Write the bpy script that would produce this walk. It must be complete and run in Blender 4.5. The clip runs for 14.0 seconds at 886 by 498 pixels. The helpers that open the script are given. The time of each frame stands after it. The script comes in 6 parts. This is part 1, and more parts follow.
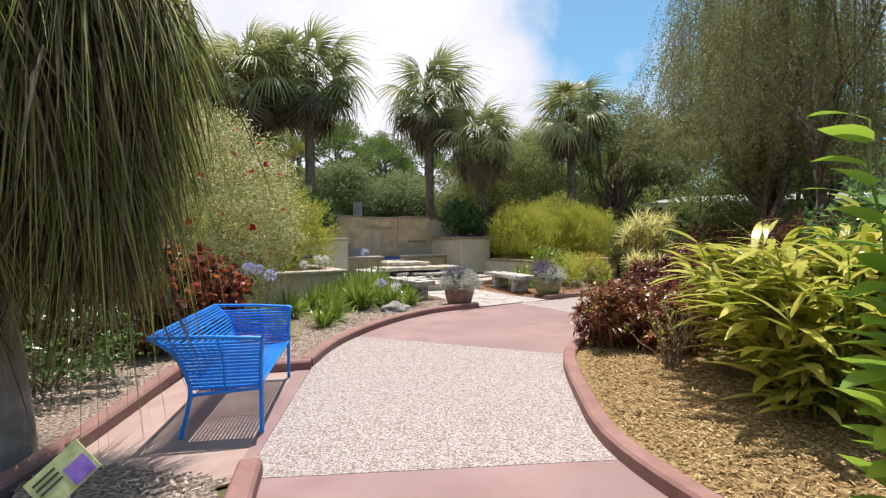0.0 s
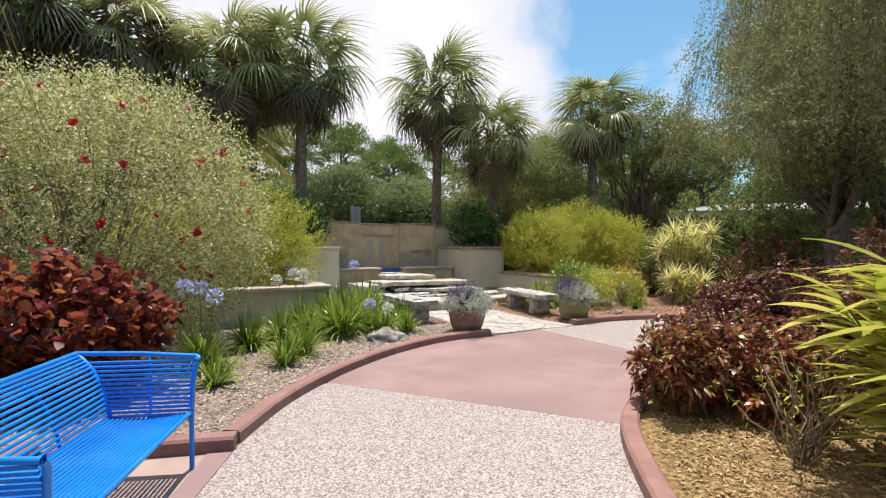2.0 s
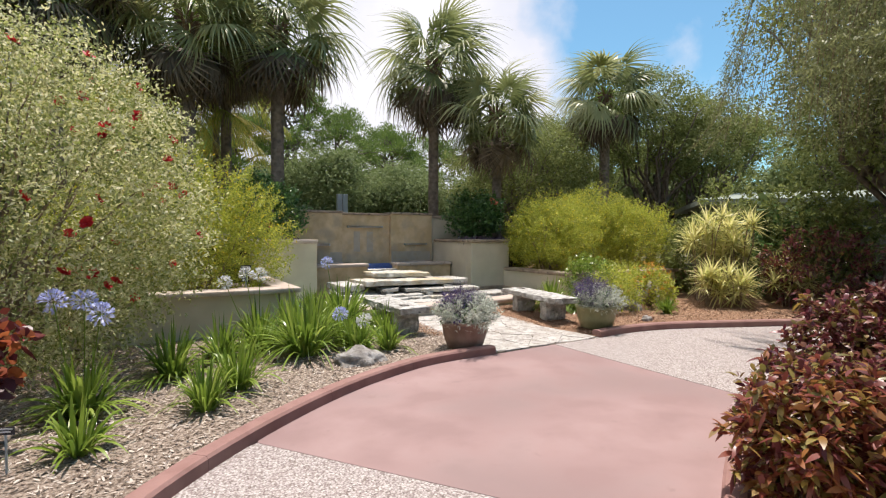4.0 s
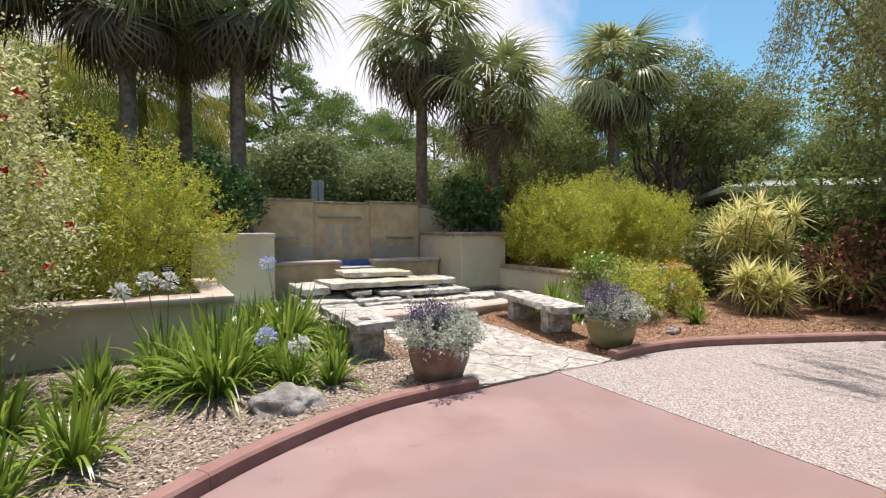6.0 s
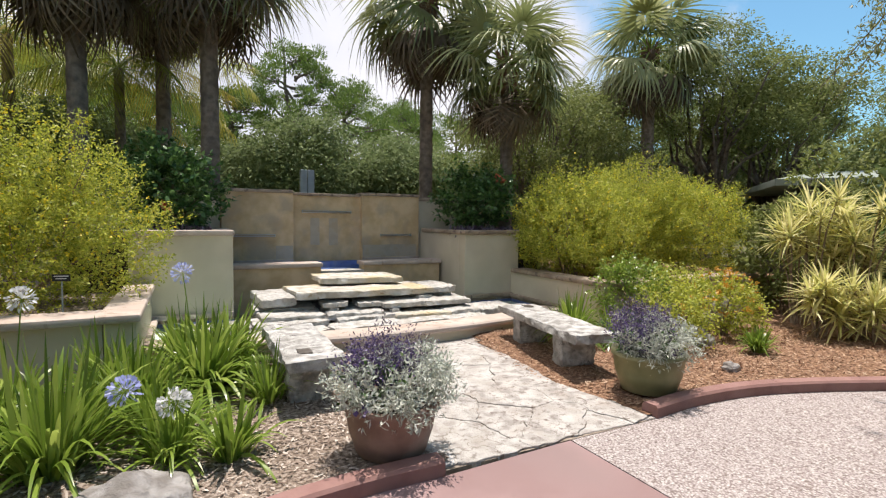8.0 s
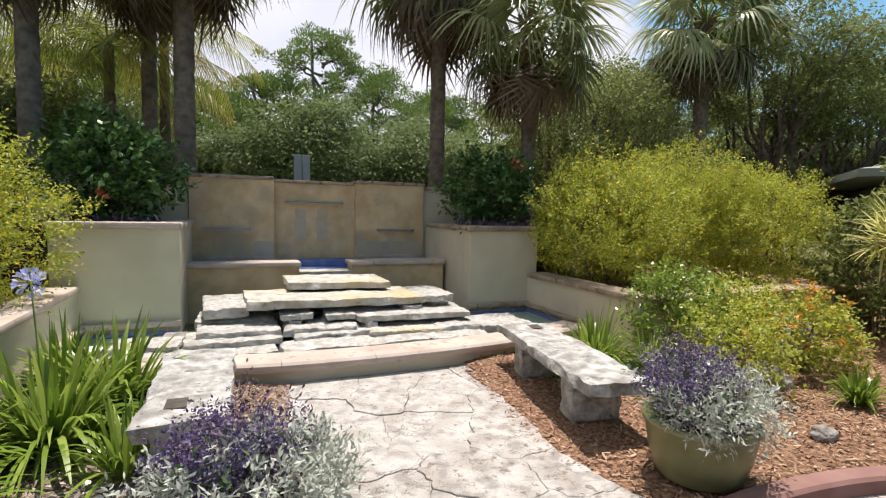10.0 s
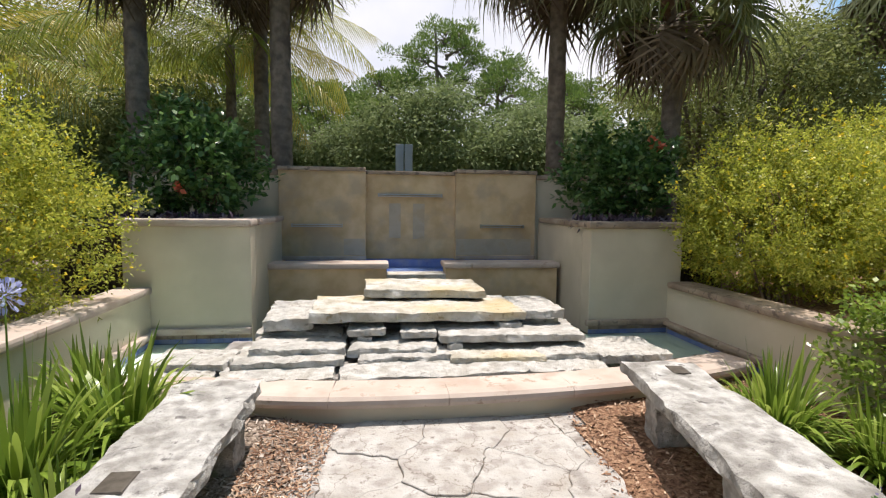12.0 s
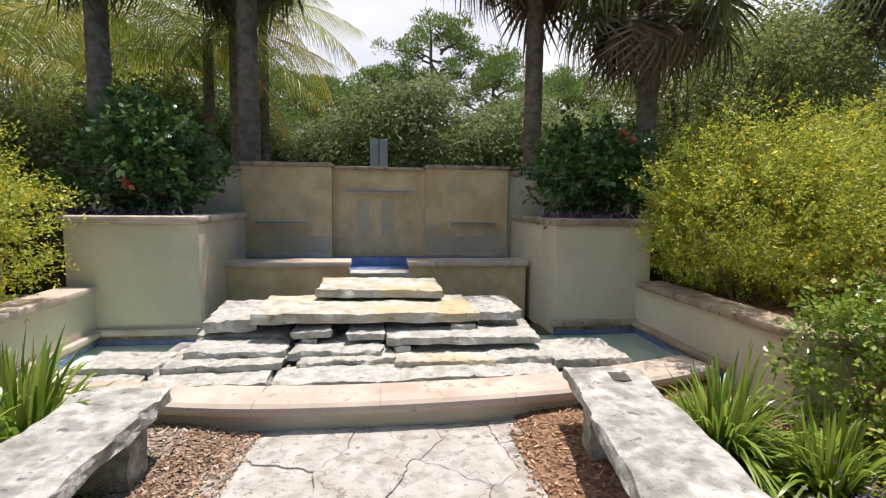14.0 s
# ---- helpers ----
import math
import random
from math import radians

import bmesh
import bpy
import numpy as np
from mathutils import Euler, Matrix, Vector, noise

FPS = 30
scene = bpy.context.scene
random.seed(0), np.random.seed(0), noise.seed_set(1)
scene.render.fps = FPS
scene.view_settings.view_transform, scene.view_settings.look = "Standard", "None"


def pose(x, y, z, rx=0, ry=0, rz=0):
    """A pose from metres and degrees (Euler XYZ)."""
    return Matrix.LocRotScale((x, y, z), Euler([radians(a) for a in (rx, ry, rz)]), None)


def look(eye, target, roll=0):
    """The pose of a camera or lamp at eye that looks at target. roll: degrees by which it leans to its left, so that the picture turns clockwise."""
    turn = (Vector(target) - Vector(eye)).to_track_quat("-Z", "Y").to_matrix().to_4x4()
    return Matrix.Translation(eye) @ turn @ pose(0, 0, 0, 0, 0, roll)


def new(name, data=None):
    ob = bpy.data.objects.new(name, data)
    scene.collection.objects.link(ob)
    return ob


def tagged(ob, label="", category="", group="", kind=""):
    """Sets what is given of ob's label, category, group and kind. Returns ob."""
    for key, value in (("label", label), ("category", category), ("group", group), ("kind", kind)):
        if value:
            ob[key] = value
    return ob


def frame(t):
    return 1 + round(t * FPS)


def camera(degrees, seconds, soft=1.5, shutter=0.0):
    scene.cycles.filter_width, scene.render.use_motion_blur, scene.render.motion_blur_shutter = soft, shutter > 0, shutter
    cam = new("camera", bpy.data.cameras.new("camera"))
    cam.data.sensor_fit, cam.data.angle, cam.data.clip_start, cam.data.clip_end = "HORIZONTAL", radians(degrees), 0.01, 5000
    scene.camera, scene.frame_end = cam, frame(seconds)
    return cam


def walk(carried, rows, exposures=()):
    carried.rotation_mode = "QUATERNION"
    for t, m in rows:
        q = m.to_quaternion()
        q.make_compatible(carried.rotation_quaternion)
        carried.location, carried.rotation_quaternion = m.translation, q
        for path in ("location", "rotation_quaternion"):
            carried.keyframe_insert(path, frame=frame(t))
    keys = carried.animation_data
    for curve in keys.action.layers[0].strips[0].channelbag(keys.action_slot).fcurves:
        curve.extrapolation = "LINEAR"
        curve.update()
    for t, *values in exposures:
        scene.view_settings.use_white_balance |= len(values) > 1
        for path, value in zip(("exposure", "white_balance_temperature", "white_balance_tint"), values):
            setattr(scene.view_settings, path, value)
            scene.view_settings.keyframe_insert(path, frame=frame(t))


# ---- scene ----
cam = camera(83.2, 14.0, soft=1.2)
METRES, EYE, TILT, LEAN, TURN = 11.35, 1.55, -4.3, -3.7, -32.0
ROWS = [
    (0.0, 0.0, 0.0, 0.0, 0.19, 2.62, 4.06),
    (0.5, 0.0101, 0.0445, 0.0016, 0.35, 3.33, 4.2),
    (1.0, 0.0067, 0.0886, 0.0053, 0.94, 3.64, 3.87),
    (1.5, 0.0078, 0.133, 0.0087, 1.28, 3.69, 3.37),
    (2.0, 0.0098, 0.178, 0.014, 1.37, 3.71, 3.38),
    (2.5, 0.0039, 0.2197, 0.0165, 1.56, 3.61, 3.14),
    (3.0, 0.0108, 0.2618, 0.0177, 1.46, 3.31, 3.42),
    (3.5, 0.0088, 0.3024, 0.0223, 1.62, 2.97, 3.32),
    (4.0, 0.0193, 0.3394, 0.0272, 1.6, 2.75, 3.37),
    (6.5, 0.0589, 0.5311, 0.0431, 2.31, 1.49, 3.56),
    (7.0, 0.0701, 0.5679, 0.0472, 3.03, 1.37, 3.55),
    (7.5, 0.0738, 0.6078, 0.0503, 4.19, 1.27, 2.81),
    (8.0, 0.0882, 0.6445, 0.052, 5.0, 1.24, 2.7),
    (10.5, 0.1287, 0.8194, 0.0636, 12.52, 0.45, 1.37),
    (11.0, 0.1242, 0.8518, 0.0654, 16.42, 0.48, 1.08),
    (11.5, 0.1216, 0.8789, 0.0679, 20.03, 0.24, 0.59),
    (12.0, 0.1303, 0.9048, 0.0692, 24.35, 0.29, 0.94),
    (12.5, 0.1275, 0.9182, 0.0687, 29.28, 0.38, 0.7),
    (13.0, 0.1217, 0.9304, 0.0703, 32.16, 0.13, 0.45),
    (13.5, 0.1381, 0.9379, 0.0701, 31.2, -0.25, 0.74),
    (14.0, 0.1645, 0.9401, 0.0705, 24.75, -0.15, 0.91),
]
walk(cam, [(t, pose(0, 0, EYE, TILT, LEAN, TURN) @ pose(METRES * x, METRES * y, METRES * z, 90 + pitch, roll, yaw)) for t, x, y, z, yaw, pitch, roll in ROWS], [(0.0, 0.35, 6500, 16), (14.0, 0.35, 6500, 16)])

# ---- light ----
SUN_WAY = Vector((0.14, 0.20, 1.0)).normalized()
world = bpy.data.worlds.new("world")
scene.world = world
world.use_nodes = True
wn, wl = world.node_tree.nodes, world.node_tree.links
wn.clear()
sky = wn.new("ShaderNodeTexSky")
sky.sky_type, sky.sun_disc = "NISHITA", False
sky.sun_elevation, sky.sun_rotation = math.asin(SUN_WAY.z), math.atan2(SUN_WAY.x, SUN_WAY.y)
sky_light = wn.new("ShaderNodeBackground")
sky_light.inputs["Strength"].default_value = 0.12
cloud_light = wn.new("ShaderNodeBackground")
cloud_light.inputs["Strength"].default_value = 0.88
cloud_noise = wn.new("ShaderNodeTexNoise")
cloud_noise.inputs["Scale"].default_value, cloud_noise.inputs["Detail"].default_value = 2.1, 9
cloud_noise.inputs["Roughness"].default_value = 0.55
# the cloud bank thins out towards the south-east
sky_way = wn.new("ShaderNodeTexCoord")
bank = wn.new("ShaderNodeVectorMath")
bank.operation = "DOT_PRODUCT"
bank.inputs[1].default_value = (0.656, -0.755, 0.0)
thinning = wn.new("ShaderNodeMath")
thinning.operation = "MULTIPLY_ADD"
thinning.inputs[1].default_value = -0.42
wl.new(sky_way.outputs["Generated"], bank.inputs[0])
wl.new(bank.outputs["Value"], thinning.inputs[0])
wl.new(cloud_noise.outputs[0], thinning.inputs[2])
cloud_cover = wn.new("ShaderNodeValToRGB")
cloud_cover.color_ramp.elements[0].position, cloud_cover.color_ramp.elements[1].position = 0.40, 0.52
cloud_tone = wn.new("ShaderNodeValToRGB")
cloud_tone.color_ramp.elements[0].position, cloud_tone.color_ramp.elements[1].position = 0.45, 0.7
cloud_tone.color_ramp.elements[0].color, cloud_tone.color_ramp.elements[1].color = (0.75, 0.79, 0.86, 1), (1, 1, 1, 1)
sky_mix = wn.new("ShaderNodeMixShader")
sky_out = wn.new("ShaderNodeOutputWorld")
clear_air = wn.new("ShaderNodeMix")
clear_air.data_type, clear_air.blend_type = "RGBA", "MULTIPLY"
clear_air.inputs[0].default_value = 1.0
clear_air.inputs[7].default_value = (0.70, 1.07, 1.06, 1)
wl.new(sky.outputs[0], clear_air.inputs[6])
wl.new(clear_air.outputs[2], sky_light.inputs["Color"])
wl.new(thinning.outputs[0], cloud_cover.inputs[0])
wl.new(cloud_noise.outputs[0], cloud_tone.inputs[0])
wl.new(cloud_tone.outputs[0], cloud_light.inputs["Color"])
wl.new(cloud_cover.outputs[0], sky_mix.inputs[0])
wl.new(sky_light.outputs[0], sky_mix.inputs[1])
wl.new(cloud_light.outputs[0], sky_mix.inputs[2])
wl.new(sky_mix.outputs[0], sky_out.inputs[0])

sun = new("sun", bpy.data.lights.new("sun", "SUN"))
sun.data.energy, sun.data.angle, sun.data.color = 5.0, radians(0.53), (1.0, 0.94, 0.84)
sun.matrix_world = look(SUN_WAY * 30, (0, 0, 0))

# ---- materials ----
def material(name, colours, scale=8.0, rough=0.8, bump=0.3, fine=60.0, metal=0.0, stains=None, stain_scale=1.2, distance=0.01, pebbles=0.0, cracks=0.0, pits=None, pit_scale=22.0, pit_from=0.56):
    """A surface of two or more colours in a noise, with a coarse stain and fine relief."""
    m = bpy.data.materials.new(name)
    m.use_nodes = True
    n, l = m.node_tree.nodes, m.node_tree.links
    b = n["Principled BSDF"]
    b.inputs["Roughness"].default_value, b.inputs["Metallic"].default_value = rough, metal
    at = n.new("ShaderNodeTexCoord")
    a = n.new("ShaderNodeTexNoise")
    a.inputs["Scale"].default_value, a.inputs["Detail"].default_value = scale, 8
    l.new(at.outputs["Object"], a.inputs["Vector"])
    ramp = n.new("ShaderNodeValToRGB")
    r = ramp.color_ramp
    while len(r.elements) < len(colours):
        r.elements.new(0.5)
    for i, c in enumerate(colours):
        r.elements[i].position = 0.37 + 0.26 * i / max(1, len(colours) - 1)
        r.elements[i].color = (*c, 1)
    l.new(a.outputs[0], ramp.inputs[0])
    top = ramp.outputs[0]
    relief = n.new("ShaderNodeTexNoise")
    relief.inputs["Scale"].default_value, relief.inputs["Detail"].default_value = fine, 10
    relief.inputs["Roughness"].default_value = 0.65
    l.new(at.outputs["Object"], relief.inputs["Vector"])
    height = relief.outputs[0]
    if pebbles:
        v = n.new("ShaderNodeTexVoronoi")
        v.inputs["Scale"].default_value = pebbles
        l.new(at.outputs["Object"], v.inputs["Vector"])
        tint = n.new("ShaderNodeValToRGB")
        for i, c in enumerate(colours[1:]):
            tint.color_ramp.elements.new(0.1 + 0.8 * i / len(colours))
        for e, c in zip(tint.color_ramp.elements, [*colours, colours[0]]):
            e.color = (*c, 1)
        sep = n.new("ShaderNodeSeparateColor")
        l.new(v.outputs["Color"], sep.inputs[0])
        l.new(sep.outputs[0], tint.inputs[0])
        gap = n.new("ShaderNodeMix")
        gap.data_type, gap.blend_type = "RGBA", "MULTIPLY"
        edge = n.new("ShaderNodeValToRGB")
        edge.color_ramp.elements[0].position, edge.color_ramp.elements[1].position = 0.45, 0.75
        edge.color_ramp.elements[0].color, edge.color_ramp.elements[1].color = (1, 1, 1, 1), (0.55, 0.5, 0.47, 1)
        l.new(v.outputs["Distance"], edge.inputs[0])
        gap.inputs[0].default_value = 1
        l.new(tint.outputs[0], gap.inputs[6])
        l.new(edge.outputs[0], gap.inputs[7])
        top = gap.outputs[2]
        turn = n.new("ShaderNodeMath")
        turn.operation = "SUBTRACT"
        turn.inputs[0].default_value = 1
        l.new(v.outputs["Distance"], turn.inputs[1])
        height = turn.outputs[0]
    if stains:
        s = n.new("ShaderNodeTexNoise")
        s.inputs["Scale"].default_value, s.inputs["Detail"].default_value = stain_scale, 5
        l.new(at.outputs["Object"], s.inputs["Vector"])
        cut = n.new("ShaderNodeValToRGB")
        cut.color_ramp.elements[0].position, cut.color_ramp.elements[1].position = 0.50, 0.66
        cut.color_ramp.elements[1].color = (0.75, 0.75, 0.75, 1)
        l.new(s.outputs[0], cut.inputs[0])
        mix = n.new("ShaderNodeMix")
        mix.data_type = "RGBA"
        mix.inputs[7].default_value = (*stains, 1)
        l.new(cut.outputs[0], mix.inputs[0])
        l.new(top, mix.inputs[6])
        top = mix.outputs[2]
    if pits:
        hole = n.new("ShaderNodeTexNoise")
        hole.inputs["Scale"].default_value, hole.inputs["Detail"].default_value = pit_scale, 9
        hole.inputs["Roughness"].default_value = 0.7
        l.new(at.outputs["Object"], hole.inputs["Vector"])
        deep = n.new("ShaderNodeValToRGB")
        deep.color_ramp.elements[0].position, deep.color_ramp.elements[1].position = pit_from, pit_from + 0.07
        l.new(hole.outputs[0], deep.inputs[0])
        pitted = n.new("ShaderNodeMix")
        pitted.data_type = "RGBA"
        pitted.inputs[7].default_value = (*pits, 1)
        l.new(deep.outputs[0], pitted.inputs[0])
        l.new(top, pitted.inputs[6])
        top = pitted.outputs[2]
    if cracks:
        bend = n.new("ShaderNodeTexNoise")
        bend.inputs["Scale"].default_value, bend.inputs["Detail"].default_value = 3.5, 8
        l.new(at.outputs["Object"], bend.inputs["Vector"])
        warp = n.new("ShaderNodeMix")
        warp.data_type, warp.blend_type = "RGBA", "LINEAR_LIGHT"
        warp.inputs[0].default_value = 0.30
        l.new(at.outputs["Object"], warp.inputs[6])
        l.new(bend.outputs["Color"], warp.inputs[7])
        web = n.new("ShaderNodeTexVoronoi")
        web.feature = "DISTANCE_TO_EDGE"
        web.inputs["Scale"].default_value = cracks
        l.new(warp.outputs[2], web.inputs["Vector"])
        thin = n.new("ShaderNodeValToRGB")
        thin.color_ramp.elements[0].position, thin.color_ramp.elements[1].position = 0.001, 0.012
        thin.color_ramp.elements[0].color = (0.42, 0.36, 0.31, 1)
        l.new(web.outputs["Distance"], thin.inputs[0])
        crack = n.new("ShaderNodeMix")
        crack.data_type, crack.blend_type = "RGBA", "MULTIPLY"
        crack.inputs[0].default_value = 0.85
        l.new(top, crack.inputs[6])
        l.new(thin.outputs[0], crack.inputs[7])
        top = crack.outputs[2]
    l.new(top, b.inputs["Base Color"])
    bp = n.new("ShaderNodeBump")
    bp.inputs["Strength"].default_value, bp.inputs["Distance"].default_value = bump, distance
    l.new(height, bp.inputs["Height"])
    l.new(bp.outputs[0], b.inputs["Normal"])
    return m


def leaf_material(name, colours, rough=0.5, through_light=0.35, by_object=False):
    """Leaves whose colour varies from one to the next, with light coming through them."""
    m = bpy.data.materials.new(name)
    m.use_nodes = True
    n, l = m.node_tree.nodes, m.node_tree.links
    b = n["Principled BSDF"]
    b.inputs["Roughness"].default_value = rough
    geo = n.new("ShaderNodeObjectInfo" if by_object else "ShaderNodeNewGeometry")
    at = n.new("ShaderNodeTexCoord")
    blot = n.new("ShaderNodeTexNoise")
    blot.inputs["Scale"].default_value = 3.0
    l.new(at.outputs["Object"], blot.inputs["Vector"])
    add = n.new("ShaderNodeMath")
    add.operation = "MULTIPLY_ADD"
    add.inputs[1].default_value = 0.7
    half = n.new("ShaderNodeMath")
    half.operation = "MULTIPLY"
    half.inputs[1].default_value = 0.3
    l.new(blot.outputs[0], half.inputs[0])
    l.new(geo.outputs["Random" if by_object else "Random Per Island"], add.inputs[0])
    l.new(half.outputs[0], add.inputs[2])
    ramp = n.new("ShaderNodeValToRGB")
    r = ramp.color_ramp
    while len(r.elements) < len(colours):
        r.elements.new(0.5)
    for i, c in enumerate(colours):
        r.elements[i].position = 0.05 + 0.9 * i / max(1, len(colours) - 1)
        r.elements[i].color = (*c, 1)
    l.new(add.outputs[0], ramp.inputs[0])
    l.new(ramp.outputs[0], b.inputs["Base Color"])
    tr = n.new("ShaderNodeBsdfTranslucent")
    l.new(ramp.outputs[0], tr.inputs["Color"])
    mix = n.new("ShaderNodeMixShader")
    mix.inputs[0].default_value = through_light
    l.new(b.outputs[0], mix.inputs[1])
    l.new(tr.outputs[0], mix.inputs[2])
    l.new(mix.outputs[0], n["Material Output"].inputs["Surface"])
    return m


RED_CONCRETE = material("red_concrete", [(0.234, 0.146, 0.138), (0.267, 0.17, 0.161), (0.299, 0.197, 0.187)], 1.6, 0.72, 0.2, 110, stains=(0.205, 0.138, 0.131), stain_scale=0.8, pits=(0.23, 0.148, 0.139), pit_scale=5.0, pit_from=0.6)
KERB_CONCRETE = material("kerb_concrete", [(0.221, 0.115, 0.0984), (0.279, 0.156, 0.135)], 5, 0.85, 0.3, 120, stains=(0.221, 0.123, 0.0984), stain_scale=2.5)
GREY_PINK = material("worn_concrete", [(0.328, 0.23, 0.197), (0.377, 0.279, 0.238)], 3, 0.85, 0.2, 90, stains=(0.279, 0.18, 0.156))
AGGREGATE = material("exposed_aggregate", [(0.295, 0.246, 0.234), (0.41, 0.373, 0.353), (0.328, 0.275, 0.262), (0.164, 0.127, 0.119), (0.508, 0.476, 0.451)], 3, 0.8, 0.6, 90, distance=0.004, pebbles=75)
MULCH_GREY = material("grey_mulch", [(0.10, 0.07, 0.05), (0.28, 0.215, 0.165), (0.44, 0.36, 0.295)], 34, 0.95, 1.0, 45, distance=0.03)
MULCH_GOLD = material("golden_mulch", [(0.164, 0.0943, 0.0328), (0.295, 0.193, 0.0738), (0.377, 0.271, 0.123)], 24, 0.95, 1.0, 45, distance=0.03)
MULCH_RED = material("red_mulch", [(0.12, 0.06, 0.03), (0.26, 0.14, 0.08), (0.36, 0.22, 0.13)], 28, 0.95, 1.0, 45, distance=0.03)
EARTH = material("earth", [(0.06, 0.05, 0.03), (0.12, 0.10, 0.05), (0.10, 0.12, 0.04)], 1.5, 0.95, 0.8, 12, distance=0.04)
STUCCO = material("cream_stucco", [(0.563, 0.506, 0.383), (0.616, 0.554, 0.431)], 2.5, 0.9, 0.25, 140, stains=(0.502, 0.449, 0.343), stain_scale=1.1)
TAN_STUCCO = material("tan_stucco", [(0.501, 0.36, 0.199), (0.585, 0.433, 0.252), (0.649, 0.497, 0.304)], 3.5, 0.9, 0.3, 120, stains=(0.418, 0.335, 0.235), stain_scale=2.6)
PALE_STREAK = material("lime_streak", [(0.42, 0.355, 0.27), (0.49, 0.425, 0.335)], 5, 0.9, 0.2, 120, stains=(0.43, 0.335, 0.215), stain_scale=5)
CAST_STONE = material("cast_stone", [(0.435, 0.353, 0.295), (0.517, 0.435, 0.377)], 3, 0.85, 0.25, 110, stains=(0.361, 0.271, 0.213), stain_scale=2.6, pits=(0.33, 0.25, 0.19), pit_scale=6.0, pit_from=0.57)
OLD_CAP = material("weathered_cap", [(0.299, 0.229, 0.167), (0.414, 0.326, 0.246)], 4, 0.9, 0.35, 110, stains=(0.194, 0.141, 0.106), stain_scale=3.0, pits=(0.15, 0.115, 0.09), pit_scale=9.0, pit_from=0.56)
LIMESTONE = material("white_limestone", [(0.375, 0.357, 0.322), (0.518, 0.5, 0.464), (0.607, 0.59, 0.553)], 7, 0.9, 1.0, 22, stains=(0.357, 0.326, 0.277), stain_scale=6, distance=0.035, pits=(0.214, 0.196, 0.169), pit_scale=11, pit_from=0.585)
GOLD_STONE = material("ochre_limestone", [(0.409, 0.372, 0.298), (0.53, 0.502, 0.437), (0.614, 0.595, 0.549)], 7, 0.9, 1.0, 22, stains=(0.539, 0.419, 0.214), stain_scale=1.6, distance=0.035, pits=(0.316, 0.242, 0.14), pit_scale=11, pit_from=0.59)
GREY_STONE = material("weathered_bench_stone", [(0.28, 0.265, 0.24), (0.46, 0.445, 0.415), (0.62, 0.605, 0.575)], 6, 0.9, 1.0, 22, stains=(0.22, 0.205, 0.185), stain_scale=7, distance=0.035, pits=(0.15, 0.14, 0.13), pit_scale=10, pit_from=0.58)
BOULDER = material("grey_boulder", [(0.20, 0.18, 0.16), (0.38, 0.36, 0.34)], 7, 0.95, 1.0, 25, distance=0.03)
FLAG = material("flagstone", [(0.339, 0.308, 0.279), (0.452, 0.43, 0.398), (0.519, 0.5, 0.471)], 8, 0.85, 1.0, 34, stains=(0.339, 0.298, 0.253), stain_scale=4.0, distance=0.02, cracks=2.2, pits=(0.226, 0.195, 0.166), pit_scale=13, pit_from=0.575)
FLAG_GREY = material("grey_flagstone", [(0.299, 0.273, 0.246), (0.44, 0.414, 0.383), (0.528, 0.502, 0.466)], 8, 0.85, 1.0, 34, stains=(0.299, 0.255, 0.216), stain_scale=4.0, distance=0.02, cracks=3.4, pits=(0.211, 0.176, 0.15), pit_scale=13, pit_from=0.55)
FLAG_JOINT = material("flagstone_joint", [(0.20, 0.16, 0.12), (0.34, 0.28, 0.22)], 20, 0.95, 0.6, 80)
BLUE_TILE = material("blue_tile", [(0.10, 0.15, 0.40), (0.17, 0.23, 0.48)], 9, 0.3, 0.1, 60, stains=(0.26, 0.29, 0.38), stain_scale=6)
DULL_TILE = material("worn_tile", [(0.24, 0.17, 0.12), (0.36, 0.28, 0.21)], 14, 0.6, 0.2, 60, stains=(0.18, 0.15, 0.14), stain_scale=5)
POOL = material("pool_plaster", [(0.72, 0.80, 0.70), (0.80, 0.85, 0.76)], 2, 0.7, 0.2, 60)
BLUE_PAINT = material("blue_paint", [(0.0, 0.21, 0.76), (0.008, 0.26, 0.84)], 4, 0.28, 0.03, 200)
STEEL = material("dull_steel", [(0.45, 0.46, 0.48), (0.58, 0.59, 0.60)], 6, 0.35, 0.1, 120, metal=0.9)
GREY_METAL = material("grey_metal", [(0.32, 0.36, 0.38), (0.40, 0.44, 0.46)], 4, 0.5, 0.05, 90)
TERRACOTTA = material("aged_terracotta", [(0.20, 0.125, 0.095), (0.30, 0.20, 0.15)], 5, 0.8, 0.3, 70, stains=(0.33, 0.29, 0.25), stain_scale=3)
GREEN_GLAZE = material("olive_glaze", [(0.17, 0.17, 0.08), (0.25, 0.24, 0.12)], 4, 0.35, 0.1, 60, stains=(0.30, 0.28, 0.17), stain_scale=3)
SOIL = material("potting_soil", [(0.03, 0.02, 0.015), (0.07, 0.05, 0.04)], 20, 0.95, 0.8, 60)
PALM_BARK = material("palm_bark", [(0.15, 0.12, 0.095), (0.27, 0.215, 0.17)], 9, 0.95, 0.8, 30, stains=(0.10, 0.075, 0.06), stain_scale=2, distance=0.03)
BOOTS = material("palm_boots", [(0.13, 0.075, 0.045), (0.24, 0.15, 0.09)], 9, 0.95, 0.8, 30, distance=0.03)
BARK = material("tree_bark", [(0.09, 0.07, 0.055), (0.19, 0.155, 0.125)], 7, 0.95, 0.9, 25, stains=(0.22, 0.20, 0.17), stain_scale=3, distance=0.03)
